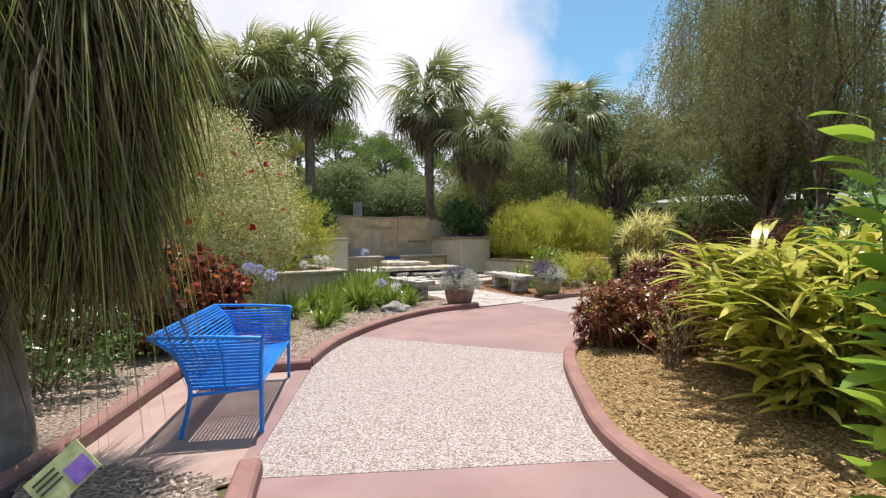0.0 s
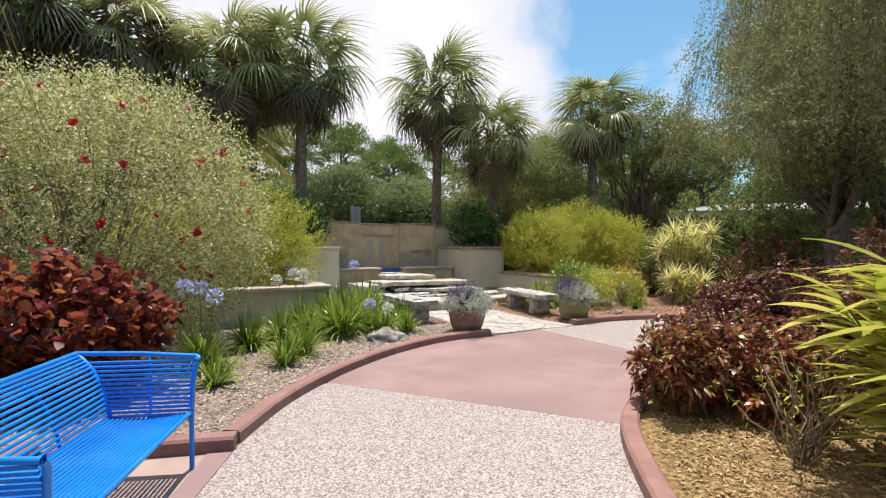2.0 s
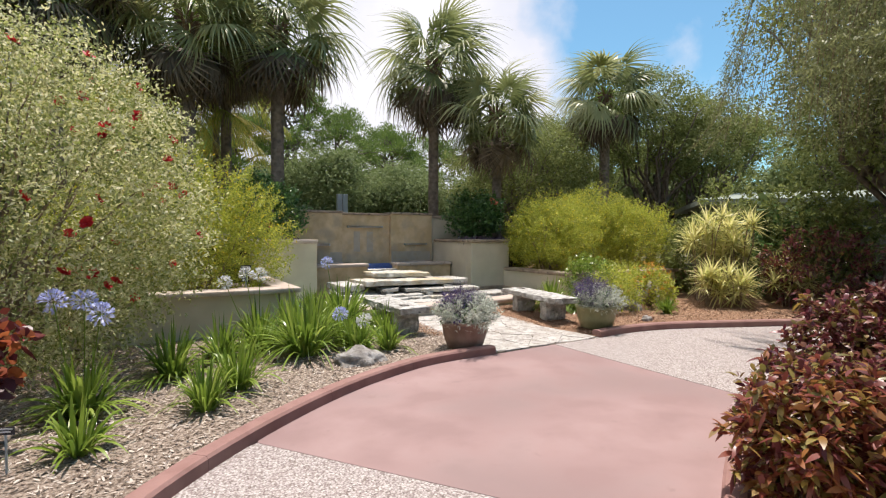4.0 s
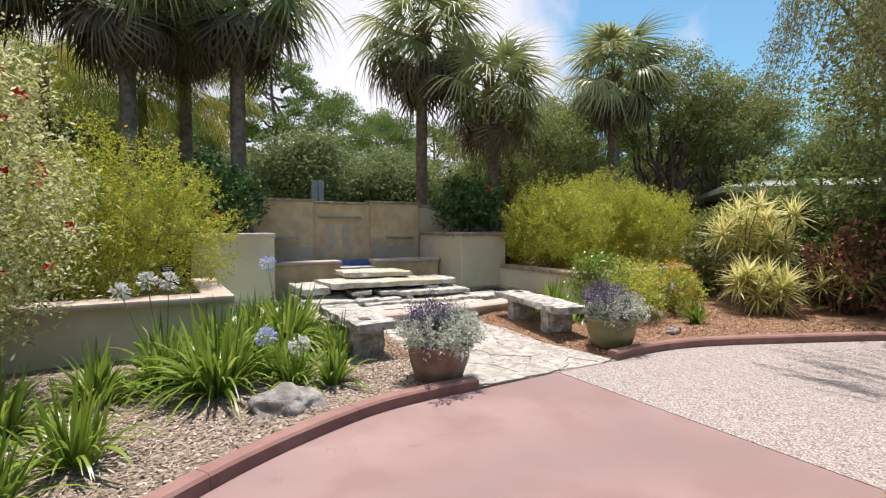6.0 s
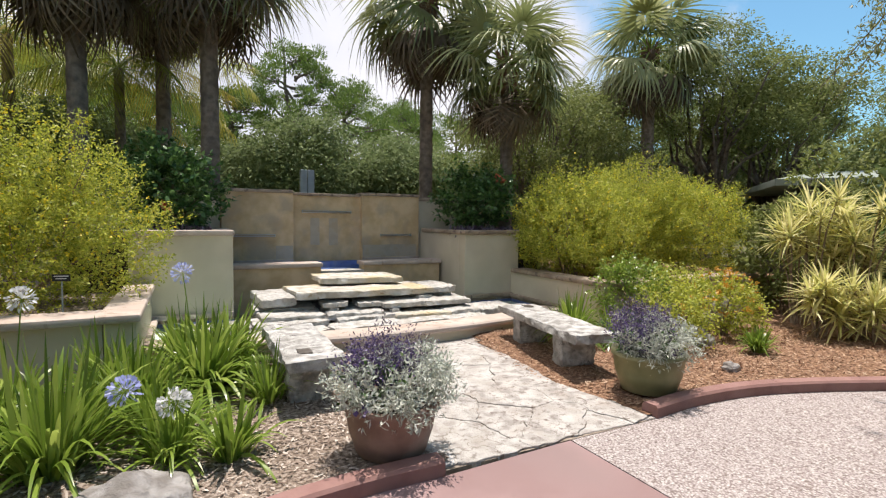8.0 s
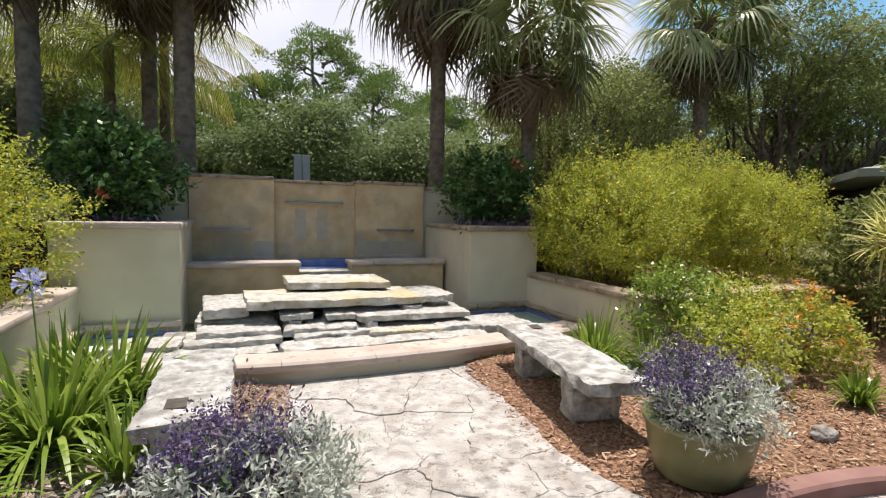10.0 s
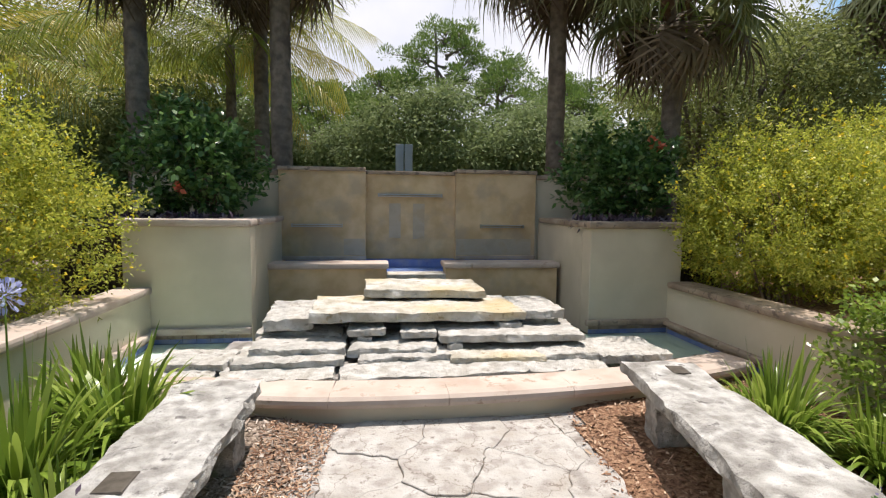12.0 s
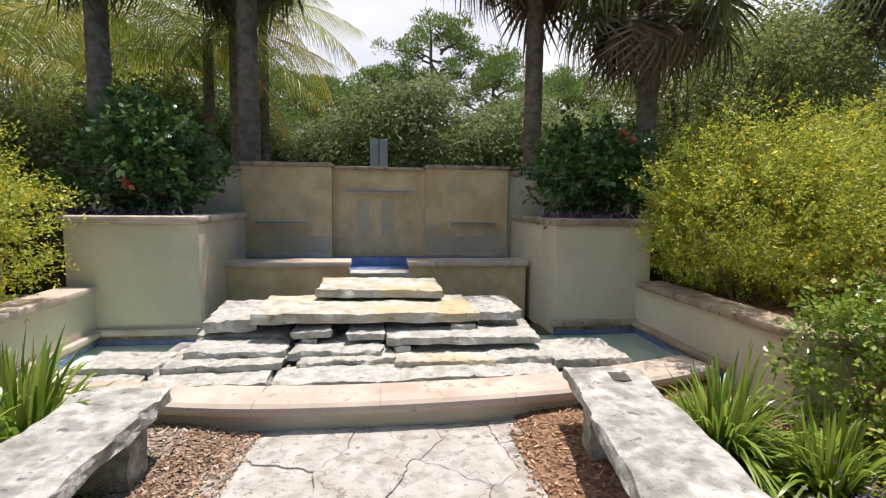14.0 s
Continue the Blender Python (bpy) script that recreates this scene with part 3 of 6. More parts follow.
LEFT_KERB = smooth_line([(1.80, 5.78), (2.30, 6.48), (2.85, 7.05), (3.50, 7.58), (4.20, 8.02), (5.0, 8.36), (5.6, 8.46), (6.20, 8.47)])
RIGHT_KERB = smooth_line([(2.35, -1.5), (2.42, 0.2), (2.55, 1.3), (2.86, 2.35), (3.47, 3.22), (4.38, 4.28), (5.1, 4.80), (6.2, 5.3), (7.6, 5.6), (9.5, 5.65), (12.5, 5.2)])
FAR_KERB = smooth_line([(8.24, 8.52), (8.8, 8.56), (9.5, 8.50), (10.2, 8.30), (11.0, 7.97), (12.1, 7.50), (14.0, 6.6)])
left_pts = [tuple(q) for q in LEFT_KERB]
right_pts = [tuple(q) for q in RIGHT_KERB]
far_pts = [tuple(q) for q in FAR_KERB]


def right_between(y0, y1, x1=99):
    return [q for q in right_pts if y0 <= q[1] <= y1 and q[0] <= x1]


near_slab = [(0.58, 3.33), (2.84, 2.20)] + right_between(-1.5, 2.2)[::-1] + [(-2.2, -1.5), (-2.2, 0.5), (0.3, 2.45)]
structure("path_red_near", slab(near_slab, -0.05, 0.0), RED_CONCRETE, "smooth brick-red concrete path slab", "path slab")
mid_slab = [(0.58, 3.336), (1.80, 5.78)] + [q for q in left_pts if q[0] < 2.92] + [(2.93, 7.09), (4.72, 4.56)] + [q for q in right_pts if 2.206 < q[1] < 4.52 and q[0] < 5][::-1] + [(2.84, 2.206)]
structure("path_aggregate", slab(mid_slab, -0.05, 0.001), AGGREGATE, "pale exposed-aggregate path slab with washed pebbles", "path slab")
red_mid = [(2.934, 7.096)] + [q for q in left_pts if q[0] > 2.94] + [(7.29, 8.52), (7.29, 5.54)] + [q for q in right_pts if 4.58 < q[1] < 5.54 and q[0] < 7.2][::-1] + [(4.726, 4.566)]
structure("path_red_middle", slab(red_mid, -0.05, 0.0), RED_CONCRETE, "smooth brick-red concrete path slab between pale slabs", "path slab")
agg_far = [(7.3, 5.56), (7.3, 8.52), (8.24, 8.52)] + far_pts + [(14, 5.0)] + [q for q in right_pts if q[0] > 7.3][::-1]
structure("path_aggregate_far", slab(agg_far, -0.05, 0.001), AGGREGATE, "pale exposed-aggregate path curving away", "path slab")
bench_pad = [(0.40, 3.40), (0.52, 3.40), (1.70, 5.85), (0.50, 6.20), (-0.42, 4.30)]
structure("bench_pad", slab(bench_pad, -0.05, -0.006), GREY_PINK, "worn pinkish concrete pad under the blue bench", "paving")
strip = [(0.50, 3.34), (0.575, 3.33), (1.80, 5.79), (1.62, 5.84)]
structure("pad_border", slab(strip, -0.05, 0.002), RED_CONCRETE, "narrow red concrete strip beside the pad", "paving")

KERB_SHAPE = [(-0.005, -0.05), (0.0, 0.085), (0.02, 0.105), (0.13, 0.105), (0.15, 0.085), (0.155, -0.05)]


def kerb(name, line, side, label, cuts=3):
    t = thing(name, label, "kerb", kind="structure")
    n = len(line)
    marks = np.linspace(0, n - 1, cuts + 1).astype(int)
    for a, b in zip(marks, marks[1:]):
        piece = np.array(line[a:b + 1])
        piece[0] += unit(piece[1] - piece[0]) * 0.0015
        piece[-1] += unit(piece[-2] - piece[-1]) * 0.0015
        part("kerb_section", sweep(bmesh.new(), piece, KERB_SHAPE, side), KERB_CONCRETE, t)
    return t


kerb("kerb_left", LEFT_KERB, 1, "low brick-red concrete kerb curving round a mulch bed", 4)
kerb("kerb_right", RIGHT_KERB, -1, "low brick-red concrete kerb in a long curve", 7)
kerb("kerb_far", FAR_KERB, 1, "low brick-red concrete kerb by red mulch", 4)
kerb("kerb_pad", smooth_line([(1.79, 5.80), (1.2, 6.0), (0.62, 6.16)], 0.3), 1, "straight brick-red kerb behind the bench", 1)
kerb("kerb_pad_back", smooth_line([(0.50, 6.30), (0.0, 5.15), (-0.42, 4.25), (-1.05, 3.0), (-1.7, 1.6)], 0.3), -1, "straight brick-red kerb along shaded mulch", 2)
kerb("kerb_near", smooth_line([(0.56, 3.40), (0.42, 3.0), (0.25, 2.5), (-0.2, 1.5), (-0.6, 0.4)], 0.2), 1, "brick-red kerb at a small bed", 2)

BED_LEFT = [tuple(q + np.array((-0.05, 0.06))) for q in LEFT_KERB] + [(6.26, 8.58), (6.16, 9.6), (6.36, 11.75), (5.6, 12.1), (4.0, 12.5), (4.0, 11.3), (-4.5, 11.6), (-4.5, 2.0), (-1.85, 1.5), (-0.55, 4.25), (0.40, 6.28), (0.62, 6.10), (1.76, 5.78)]
bed("mulch_left", BED_LEFT, MULCH_GREY, "grey-brown shredded bark mulch under flower clumps")
BED_SMALL = [(0.36, 3.38), (0.50, 3.32), (0.2, 2.5), (-0.6, 0.9), (-1.5, 1.5), (-1.0, 3.0), (-0.4, 4.2)]
bed("mulch_small", BED_SMALL, MULCH_GREY, "dark leaf-strewn mulch in a small bed")
BED_RIGHT = [tuple(q + np.array((0.06, -0.06))) for q in RIGHT_KERB] + [(14.0, 3.0), (12.0, -3.0), (2.6, -3.0)]
bed("mulch_right", BED_RIGHT, MULCH_GOLD, "golden shredded wood mulch under shrubs")
BED_FAR = [(8.2, 8.62)] + [tuple(q + np.array((0.03, 0.07))) for q in FAR_KERB] + [(20, 9), (20, 12.5), (10.5, 11.2), (10.2, 12.8), (8.30, 11.9), (8.27, 11.6), (7.98, 9.6)]
bed("mulch_far", BED_FAR, MULCH_RED, "reddish-brown bark mulch between flagstones and shrubs")

# ---- fountain ----
CX = 7.27
fountain_y, plant_y, ledge_y, wall_y = 11.60, 13.70, 14.55, 15.60


def cap(bm, x0, y0, x1, y1, z, over=0.04, thick=0.075):
    return box(bm, x0 - over, y0 - over, z, x1 + over, y1 + over, z + thick, 0.022)


wall_c = thing("wall_fountain", "tan stucco fountain wall of three panels with a stone cap", "wall", kind="structure")
part("panel", boxed(CX - 0.69, wall_y + 0.14, 0, CX + 0.69, wall_y + 0.40, 2.10), TAN_STUCCO, wall_c)
part("pillar", boxed(CX - 1.96, wall_y, 0, CX - 0.69, wall_y + 0.42, 2.13), TAN_STUCCO, wall_c)
part("pillar", boxed(CX + 0.69, wall_y, 0, CX + 1.96, wall_y + 0.42, 2.13), TAN_STUCCO, wall_c)
part("cap", boxed(CX - 0.69, wall_y + 0.10, 2.10, CX + 0.69, wall_y + 0.44, 2.155, 0.015), OLD_CAP, wall_c, "weathered stone cap")
for s in (-1, 1):
    a, b = sorted((CX + s * 0.685, CX + s * 1.975))
    part("cap", boxed(a, wall_y - 0.035, 2.13, b, wall_y + 0.45, 2.19, 0.018), OLD_CAP, wall_c, "weathered stone cap")
    part("foot", boxed(a, wall_y - 0.03, 0.80, b, wall_y - 0.002, 0.86, 0.012), CAST_STONE, wall_c)
    a, b = sorted((CX + s * 1.98, CX + s * 4.0))
    part("wing", boxed(a, wall_y + 0.10, 0, b, wall_y + 0.40, 2.06), STUCCO, wall_c)
    part("wing_cap", boxed(a, wall_y + 0.06, 2.06, b, wall_y + 0.44, 2.13, 0.015), OLD_CAP, wall_c)
for x in (-0.29, -0.20, 0.08, 0.17):
    part("lime_streak", boxed(CX + x - 0.045, wall_y + 0.137, 1.1 + 0.1 * abs(x), CX + x + 0.045, wall_y + 0.141, 1.66), PALE_STREAK, wall_c)
for s in (-1, 1):
    a, b = sorted((CX + s * 0.70, CX + s * (1.02 if s < 0 else 1.90)))
    part("lime_stain", boxed(a, wall_y - 0.004, 0.87, b, wall_y + 0.001, 1.12), PALE_STREAK, wall_c)


def spout(x, y, z, w):
    t = thing("water_spout", "long dull metal water spout in the stucco wall", "spout", "wall spouts")
    part("lip", boxed(x - w / 2, y - 0.07, z, x + w / 2, y + 0.01, z + 0.012, 0.003), STEEL, t)
    part("hood", boxed(x - w / 2, y - 0.05, z + 0.028, x + w / 2, y + 0.01, z + 0.040, 0.003), STEEL, t)
    for s in (-1, 1):
        part("end_plate", boxed(x + s * w / 2 - 0.006, y - 0.07, z - 0.006, x + s * w / 2 + 0.006, y + 0.01, z + 0.046), STEEL, t)


spout(CX - 0.01, wall_y + 0.14, 1.765, 0.98)
spout(CX - 1.405, wall_y, 1.30, 0.73)
spout(CX + 1.42, wall_y, 1.30, 0.68)

ledge = thing("upper_basin", "tan stucco basin wall with pink stone coping and a blue-tiled outlet", "fountain basin", kind="structure")
for s in (-1, 1):
    a, b = sorted((CX + s * 0.40, CX + s * 1.97))
    part("basin_wall", boxed(a, ledge_y + 0.05, 0, b, ledge_y + 0.35, 0.79), TAN_STUCCO, ledge)
    a, b = sorted((CX + s * 0.37, CX + s * 2.0))
    part("coping", boxed(a, ledge_y, 0.79, b, ledge_y + 0.42, 0.865, 0.025), CAST_STONE, ledge)
part("sill", boxed(CX - 0.40, ledge_y + 0.04, 0.60, CX + 0.40, ledge_y + 0.34, 0.715, 0.01), GOLD_STONE, ledge)
part("sill_base", boxed(CX - 0.40, ledge_y + 0.05, 0, CX + 0.40, ledge_y + 0.33, 0.60), TAN_STUCCO, ledge)
part("tile_band", boxed(CX - 1.88, wall_y - 0.012, 0.60, CX + 1.88, wall_y - 0.006, 0.80), BLUE_TILE, ledge, "dark blue tiles")
part("tile_band", boxed(CX - 0.69, wall_y + 0.128, 0.60, CX + 0.69, wall_y + 0.134, 0.80), BLUE_TILE, ledge, "dark blue tiles")
part("basin_floor", boxed(CX - 1.88, ledge_y + 0.35, 0.3, CX + 1.88, wall_y + 0.13, 0.62), BLUE_TILE, ledge)

for s, name in ((-1, "planter_left"), (1, "planter_right")):
    pl = thing(name, "tall cream stucco planter with a tan stone cap", "planter", "tall planters", kind="structure")
    inner, low_x = (1.92, 2.98) if s < 0 else (2.045, 3.08)
    a, b = sorted((CX + s * inner, CX + s * 3.25))
    part("front_wall", boxed(a, plant_y, 0.05, b, plant_y + 0.25, 1.385, 0.01), STUCCO, pl)
    a2, b2 = sorted((CX + s * inner, CX + s * (inner + 0.25)))
    part("side_wall", boxed(a2, plant_y + 0.25, 0.05, b2, wall_y + 0.1, 1.383), STUCCO, pl)
    part("cap", boxed(a - 0.045, plant_y - 0.05, 1.385, b + 0.02, plant_y + 0.30, 1.465, 0.028), CAST_STONE if s < 0 else OLD_CAP, pl)
    part("cap", boxed(a2 - 0.045, plant_y + 0.302, 1.385, b2 + 0.045, wall_y - 0.04, 1.465, 0.028), CAST_STONE if s < 0 else OLD_CAP, pl)
    c, d = sorted((CX + s * (inner + 0.25), CX + s * 4.0))
    part("soil", boxed(c, plant_y + 0.25, 0.05, d, wall_y + 0.1, 1.36), SOIL, pl)
    part("tile_shelf", boxed(a - 0.05, plant_y - 0.075, 0.19, b, plant_y - 0.003, 0.265, 0.022), CAST_STONE if s < 0 else OLD_CAP, pl)
    for k in range(9):
        w = (b - a) / 9
        part("tile", boxed(a + k * w + 0.003, plant_y - 0.022, 0.07, a + (k + 1) * w - 0.003, plant_y - 0.004, 0.138), BLUE_TILE, pl, "blue glazed tile")
        part("tile", boxed(a + k * w + 0.003, plant_y - 0.022, 0.142, a + (k + 1) * w - 0.003, plant_y - 0.004, 0.188), DULL_TILE, pl, "stained brown tile")
    # low side walls: back along the basin, then out beside the bed
    lw = thing("low_wall_left" if s < 0 else "low_wall_right", "low cream stucco retaining wall with a stone cap", "retaining wall", "low walls", kind="structure")
    a, b = sorted((CX + s * low_x, CX + s * (low_x + 0.26)))
    part("wall_run", boxed(a, 11.25, -0.05, b, plant_y - 0.001, 0.655), STUCCO, lw)
    part("cap", boxed(a - 0.05, 11.14, 0.655, b + 0.05, plant_y - 0.055, 0.735, 0.028), CAST_STONE if s < 0 else OLD_CAP, lw)
    c, d = sorted((CX + s * (low_x + 0.27), CX + s * (6.8 if s > 0 else 8.5)))
    part("wall_run", boxed(c, 11.27, -0.05, d, 11.52, 0.653), STUCCO, lw)
    part("cap", boxed(c, 11.14, 0.654, d, 11.58, 0.733, 0.028), CAST_STONE if s < 0 else OLD_CAP, lw)
    part("raised_soil", boxed(c, 11.50, -0.05, d + (1.5 if s > 0 else 0), 17.5, 0.60), MULCH_GREY if s < 0 else MULCH_RED, lw)
    e, f = sorted((CX + s * (low_x - 0.02), CX + s * (low_x - 0.002)))
    part("tile_band", boxed(e, 12.0, 0.07, f, plant_y - 0.06, 0.138), BLUE_TILE, lw, "blue tiles at the water line")
    part("tile_band", boxed(e, 12.0, 0.142, f, plant_y - 0.06, 0.188), DULL_TILE, lw, "stained brown tiles over the water line")
    e, f = sorted((CX + s * (low_x - 0.08), CX + s * (low_x - 0.002)))
    part("tile_shelf", boxed(e, 12.0, 0.19, f, plant_y - 0.06, 0.25, 0.018), CAST_STONE if s < 0 else OLD_CAP, lw)

rim_line = smooth_line([(CX - 2.95, 12.0), (CX - 2.2, 11.86), (CX - 1.55, 11.74), (CX - 0.9, 11.63), (CX, 11.60), (CX + 0.9, 11.64), (CX + 1.6, 11.72), (CX + 2.2, 11.86), (CX + 2.95, 12.08)], 0.1)
rim = thing("fountain_rim", "low curved basin wall with a rounded pink stone coping", "fountain rim", kind="structure")
part("rim_wall", sweep(bmesh.new(), rim_line, [(0.03, -0.05), (0.03, 0.14), (0.30, 0.14), (0.30, -0.05)], 1), STUCCO, rim)
RIM_SHAPE = [(-0.025, 0.135), (-0.035, 0.165), (-0.03, 0.195), (0.0, 0.218), (0.05, 0.225), (0.33, 0.225), (0.35, 0.205), (0.35, 0.135)]
marks = np.linspace(0, len(rim_line) - 1, 7).astype(int)
for a, b in zip(marks, marks[1:]):
    q = np.array(rim_line[a:b + 1])
    q[0] += unit(q[1] - q[0]) * 0.0015
    q[-1] += unit(q[-2] - q[-1]) * 0.0015
    part("coping_stone", sweep(bmesh.new(), q, RIM_SHAPE, 1), CAST_STONE, rim)
structure("basin_bottom", boxed(CX - 2.98, 11.9, -0.30, CX + 3.08, plant_y, 0.03), POOL, "pale green pool plaster under water", "pool floor")
w = bmesh.new()
bmesh.ops.create_grid(w, x_segments=1, y_segments=1, size=0.5, matrix=Matrix.Translation((CX + 0.05, 13.05, 0.095)) @ Matrix.Diagonal((6.04, 2.3, 1, 1)))
water = structure("water", w, WATER, "still clear greenish pool water", "water")
water.visible_shadow = False
w = bmesh.new()
bmesh.ops.create_grid(w, x_segments=1, y_segments=1, size=0.5, matrix=Matrix.Translation((CX, 15.25, 0.70)) @ Matrix.Diagonal((3.7, 0.72, 1, 1)))
water_top = structure("water_upper", w, WATER, "still dark water in the blue-tiled upper basin", "water")
water_top.visible_shadow = False

# (x0, x1, front, depth, foot, thick, ochre) of the cascade's stones
CASCADE = [
    (6.6, 7.96, 13.4, 0.85, 0.611, 0.098, 1),
    (5.61, 6.1, 12.88, 0.9, 0.41, 0.127, 0),
    (6.07, 8.25, 12.8, 1, 0.475, 0.112, 1),
    (8.21, 8.72, 12.9, 0.85, 0.465, 0.102, 0),
    (5.57, 6.43, 12.95, 0.8, 0.282, 0.105, 0),
    (8.24, 8.69, 13, 0.7, 0.372, 0.072, 0),
    (6.45, 6.82, 12.72, 0.4, 0.375, 0.074, 0),
    (6.95, 7.32, 12.68, 0.4, 0.36, 0.072, 0),
    (7.96, 8.21, 12.8, 0.35, 0.4, 0.062, 0),
    (7.33, 8.8, 12.55, 0.75, 0.33, 0.079, 0),
    (6.53, 6.69, 12.72, 0.3, 0.308, 0.066, 0),
    (7.41, 7.54, 12.53, 0.3, 0.265, 0.065, 0),
    (5.58, 6.45, 12.5, 0.7, 0.245, 0.096, 0),
    (6.48, 7.32, 12.48, 0.7, 0.25, 0.083, 0),
    (4.78, 5.46, 12.33, 0.5, 0.205, 0.07, 0),
    (5.48, 6.45, 12.31, 0.55, 0.213, 0.07, 0),
    (6.55, 7.4, 12.36, 0.5, 0.222, 0.058, 0),
    (7.39, 8.3, 12.28, 0.55, 0.205, 0.067, 1),
    (8.25, 8.84, 12.3, 0.5, 0.208, 0.075, 0),
    (4.68, 5.39, 12.04, 0.42, 0.15, 0.072, 0),
    (5.42, 6.38, 12, 0.42, 0.155, 0.071, 0),
    (6.41, 8.06, 11.99, 0.42, 0.155, 0.077, 0),
    (8.05, 8.8, 12.02, 0.42, 0.15, 0.076, 0),
    (8.83, 9.53, 12.22, 0.7, 0.18, 0.09, 0),
]
for i, (x0, x1, y, deep, z, thick, ochre) in enumerate(CASCADE):
    ob = part("cascade_stone", rough_slab(x1 - x0 - 0.02, deep, thick, i + 3, 0.034, 5), GOLD_STONE if ochre else LIMESTONE)
    ob.location = ((x0 + x1) / 2, y + deep / 2, z)
    ob.rotation_euler = (0.02 * math.sin(i * 2.1), 0.018 * math.sin(i * 3.7 + 1), 0.05 * math.sin(i * 1.3))
    tagged(ob, "rough split ochre limestone slab" if ochre else "rough split white limestone slab", "stone slab", "fountain cascade")
# unseen packing added under the slabs; its dark colour stands for gap shadow
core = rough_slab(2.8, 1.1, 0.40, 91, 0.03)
ob = structure("cascade_core", core, BOULDER, "added dark packing behind the cascade, standing in for shade in its gaps", "stone packing")
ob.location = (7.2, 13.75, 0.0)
ob = structure("cascade_bed", rough_slab(3.6, 1.3, 0.16, 92, 0.03), BOULDER, "added dark packing under the cascade, standing in for shade in its gaps", "stone packing")
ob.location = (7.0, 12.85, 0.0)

# ---- flagstones ----
def clip(poly, a, b, c):
    """The part of a convex outline where a*x + b*y <= c."""
    out = []
    for p, q in zip(poly, poly[1:] + poly[:1]):
        dp, dq = a * p[0] + b * p[1] - c, a * q[0] + b * q[1] - c
        if dp <= 0:
            out.append(p)
        if dp * dq < 0:
            t = dp / (dp - dq)
            out.append((p[0] + t * (q[0] - p[0]), p[1] + t * (q[1] - p[1])))
    return out


def flag_mesh(poly, seed):
    pts = []
    c = np.mean(poly, 0)
    for p, q in zip(poly, poly[1:] + poly[:1]):
        p, q = np.array(p), np.array(q)
        n = max(1, int(np.linalg.norm(q - p) / 0.035))
        for i in range(n):
            s = p + (q - p) * i / n
            k = noise.noise_vector(Vector((s[0] * 9, s[1] * 9, 0))) + noise.noise_vector(Vector((s[0] * 31, s[1] * 31, 3))) * 0.45
            s = s + np.array((k.x, k.y)) * 0.04
            pts.append(tuple(s + unit(c - s) * 0.0025))
    bm = slab(pts, -0.05, 0.012 + 0.006 * math.sin(seed * 5))
    top = [e for e in bm.edges if min(v.co.z for v in e.verts) > 0]
    bmesh.ops.bevel(bm, geom=top, offset=0.004, segments=1, affect="EDGES")
    return bm


flags = thing("flagstone_paving", "irregular white flagstones with dark cracked joints", "paving", kind="structure")
part("joint_bed", slab([(6.22, 8.53), (8.22, 8.53), (8.3, 9.6), (8.5, 11.66), (6.0, 11.68), (5.9, 9.6)], -0.05, 0.0), FLAG_JOINT, flags)
seeds = []
spot = random.Random(5)
while len(seeds) < 34:
    q = (spot.uniform(6.0, 8.4), spot.uniform(8.4, 11.7))
    if all((q[0] - r[0]) ** 2 + (q[1] - r[1]) ** 2 > (0.46 if len(seeds) < 16 else 0.20) ** 2 for r in seeds):
        seeds.append(q)
for i, s in enumerate(seeds):
    cell = [(6.0, 8.536), (8.4, 8.536), (8.4, 11.64), (6.0, 11.64)]
    for r in seeds:
        if r != s:
            a, b = r[0] - s[0], r[1] - s[1]
            cell = clip(cell, a, b, (r[0] ** 2 + r[1] ** 2 - s[0] ** 2 - s[1] ** 2) / 2)
    # the bed narrows between the benches
    cell = clip(cell, -1, -0.30, -(6.24 + 0.30 * 8.535)) if s[1] < 9.6 else clip(cell, -1, 0.10, -6.06 + 0.96)
    cell = clip(cell, 1, 0.16, 8.06 + 0.16 * 9.6) if s[1] < 9.6 else clip(cell, 1, -0.135, 8.06 - 0.135 * 9.6)
    if len(cell) > 2:
        part("flagstone", flag_mesh(cell, i), FLAG_GREY if i % 4 == 1 or s[0] > 7.95 else FLAG, flags)

# ---- stone benches ----
def stone_bench(label, at, turn, length, deep, seed, plate):
    t = thing("stone_bench", label, "bench", "stone benches", Matrix.Translation(at) @ Matrix.Rotation(turn, 4, "Z"))
    top = part("seat_slab", rough_slab(deep, length, 0.11, seed, 0.036), GREY_STONE, t)
    top.location.z = 0.325
    for k, s in enumerate((-1, 1)):
        leg = part("leg", rough_slab(deep * 0.78, 0.20, 0.34, seed + 5 + k, 0.03), GREY_STONE, t)
        leg.location = (0, s * length * 0.27, -0.01)
    pl = part("plaque", boxed(-0.06, -0.08, 0, 0.06, 0.08, 0.012, 0.003), DARK_PLATE, t, "small dark plaque")
    pl.location = plate
    return t


stone_bench("weathered pale stone slab bench with a small plaque", (5.70, 10.58, 0.05), radians(-1), 1.52, 0.50, 11, (-0.05, -0.48, 0.43))
stone_bench("weathered grey stone slab bench on two stone legs", (8.69, 10.47, 0.05), radians(-10), 1.95, 0.52, 15, (0.06, 0.75, 0.43))

# ---- blue bench ----
def rod(a, b, r=0.0100, sides=7):
    return tubes("rod", [[a, b]], r, r, BLUE_PAINT, sides)


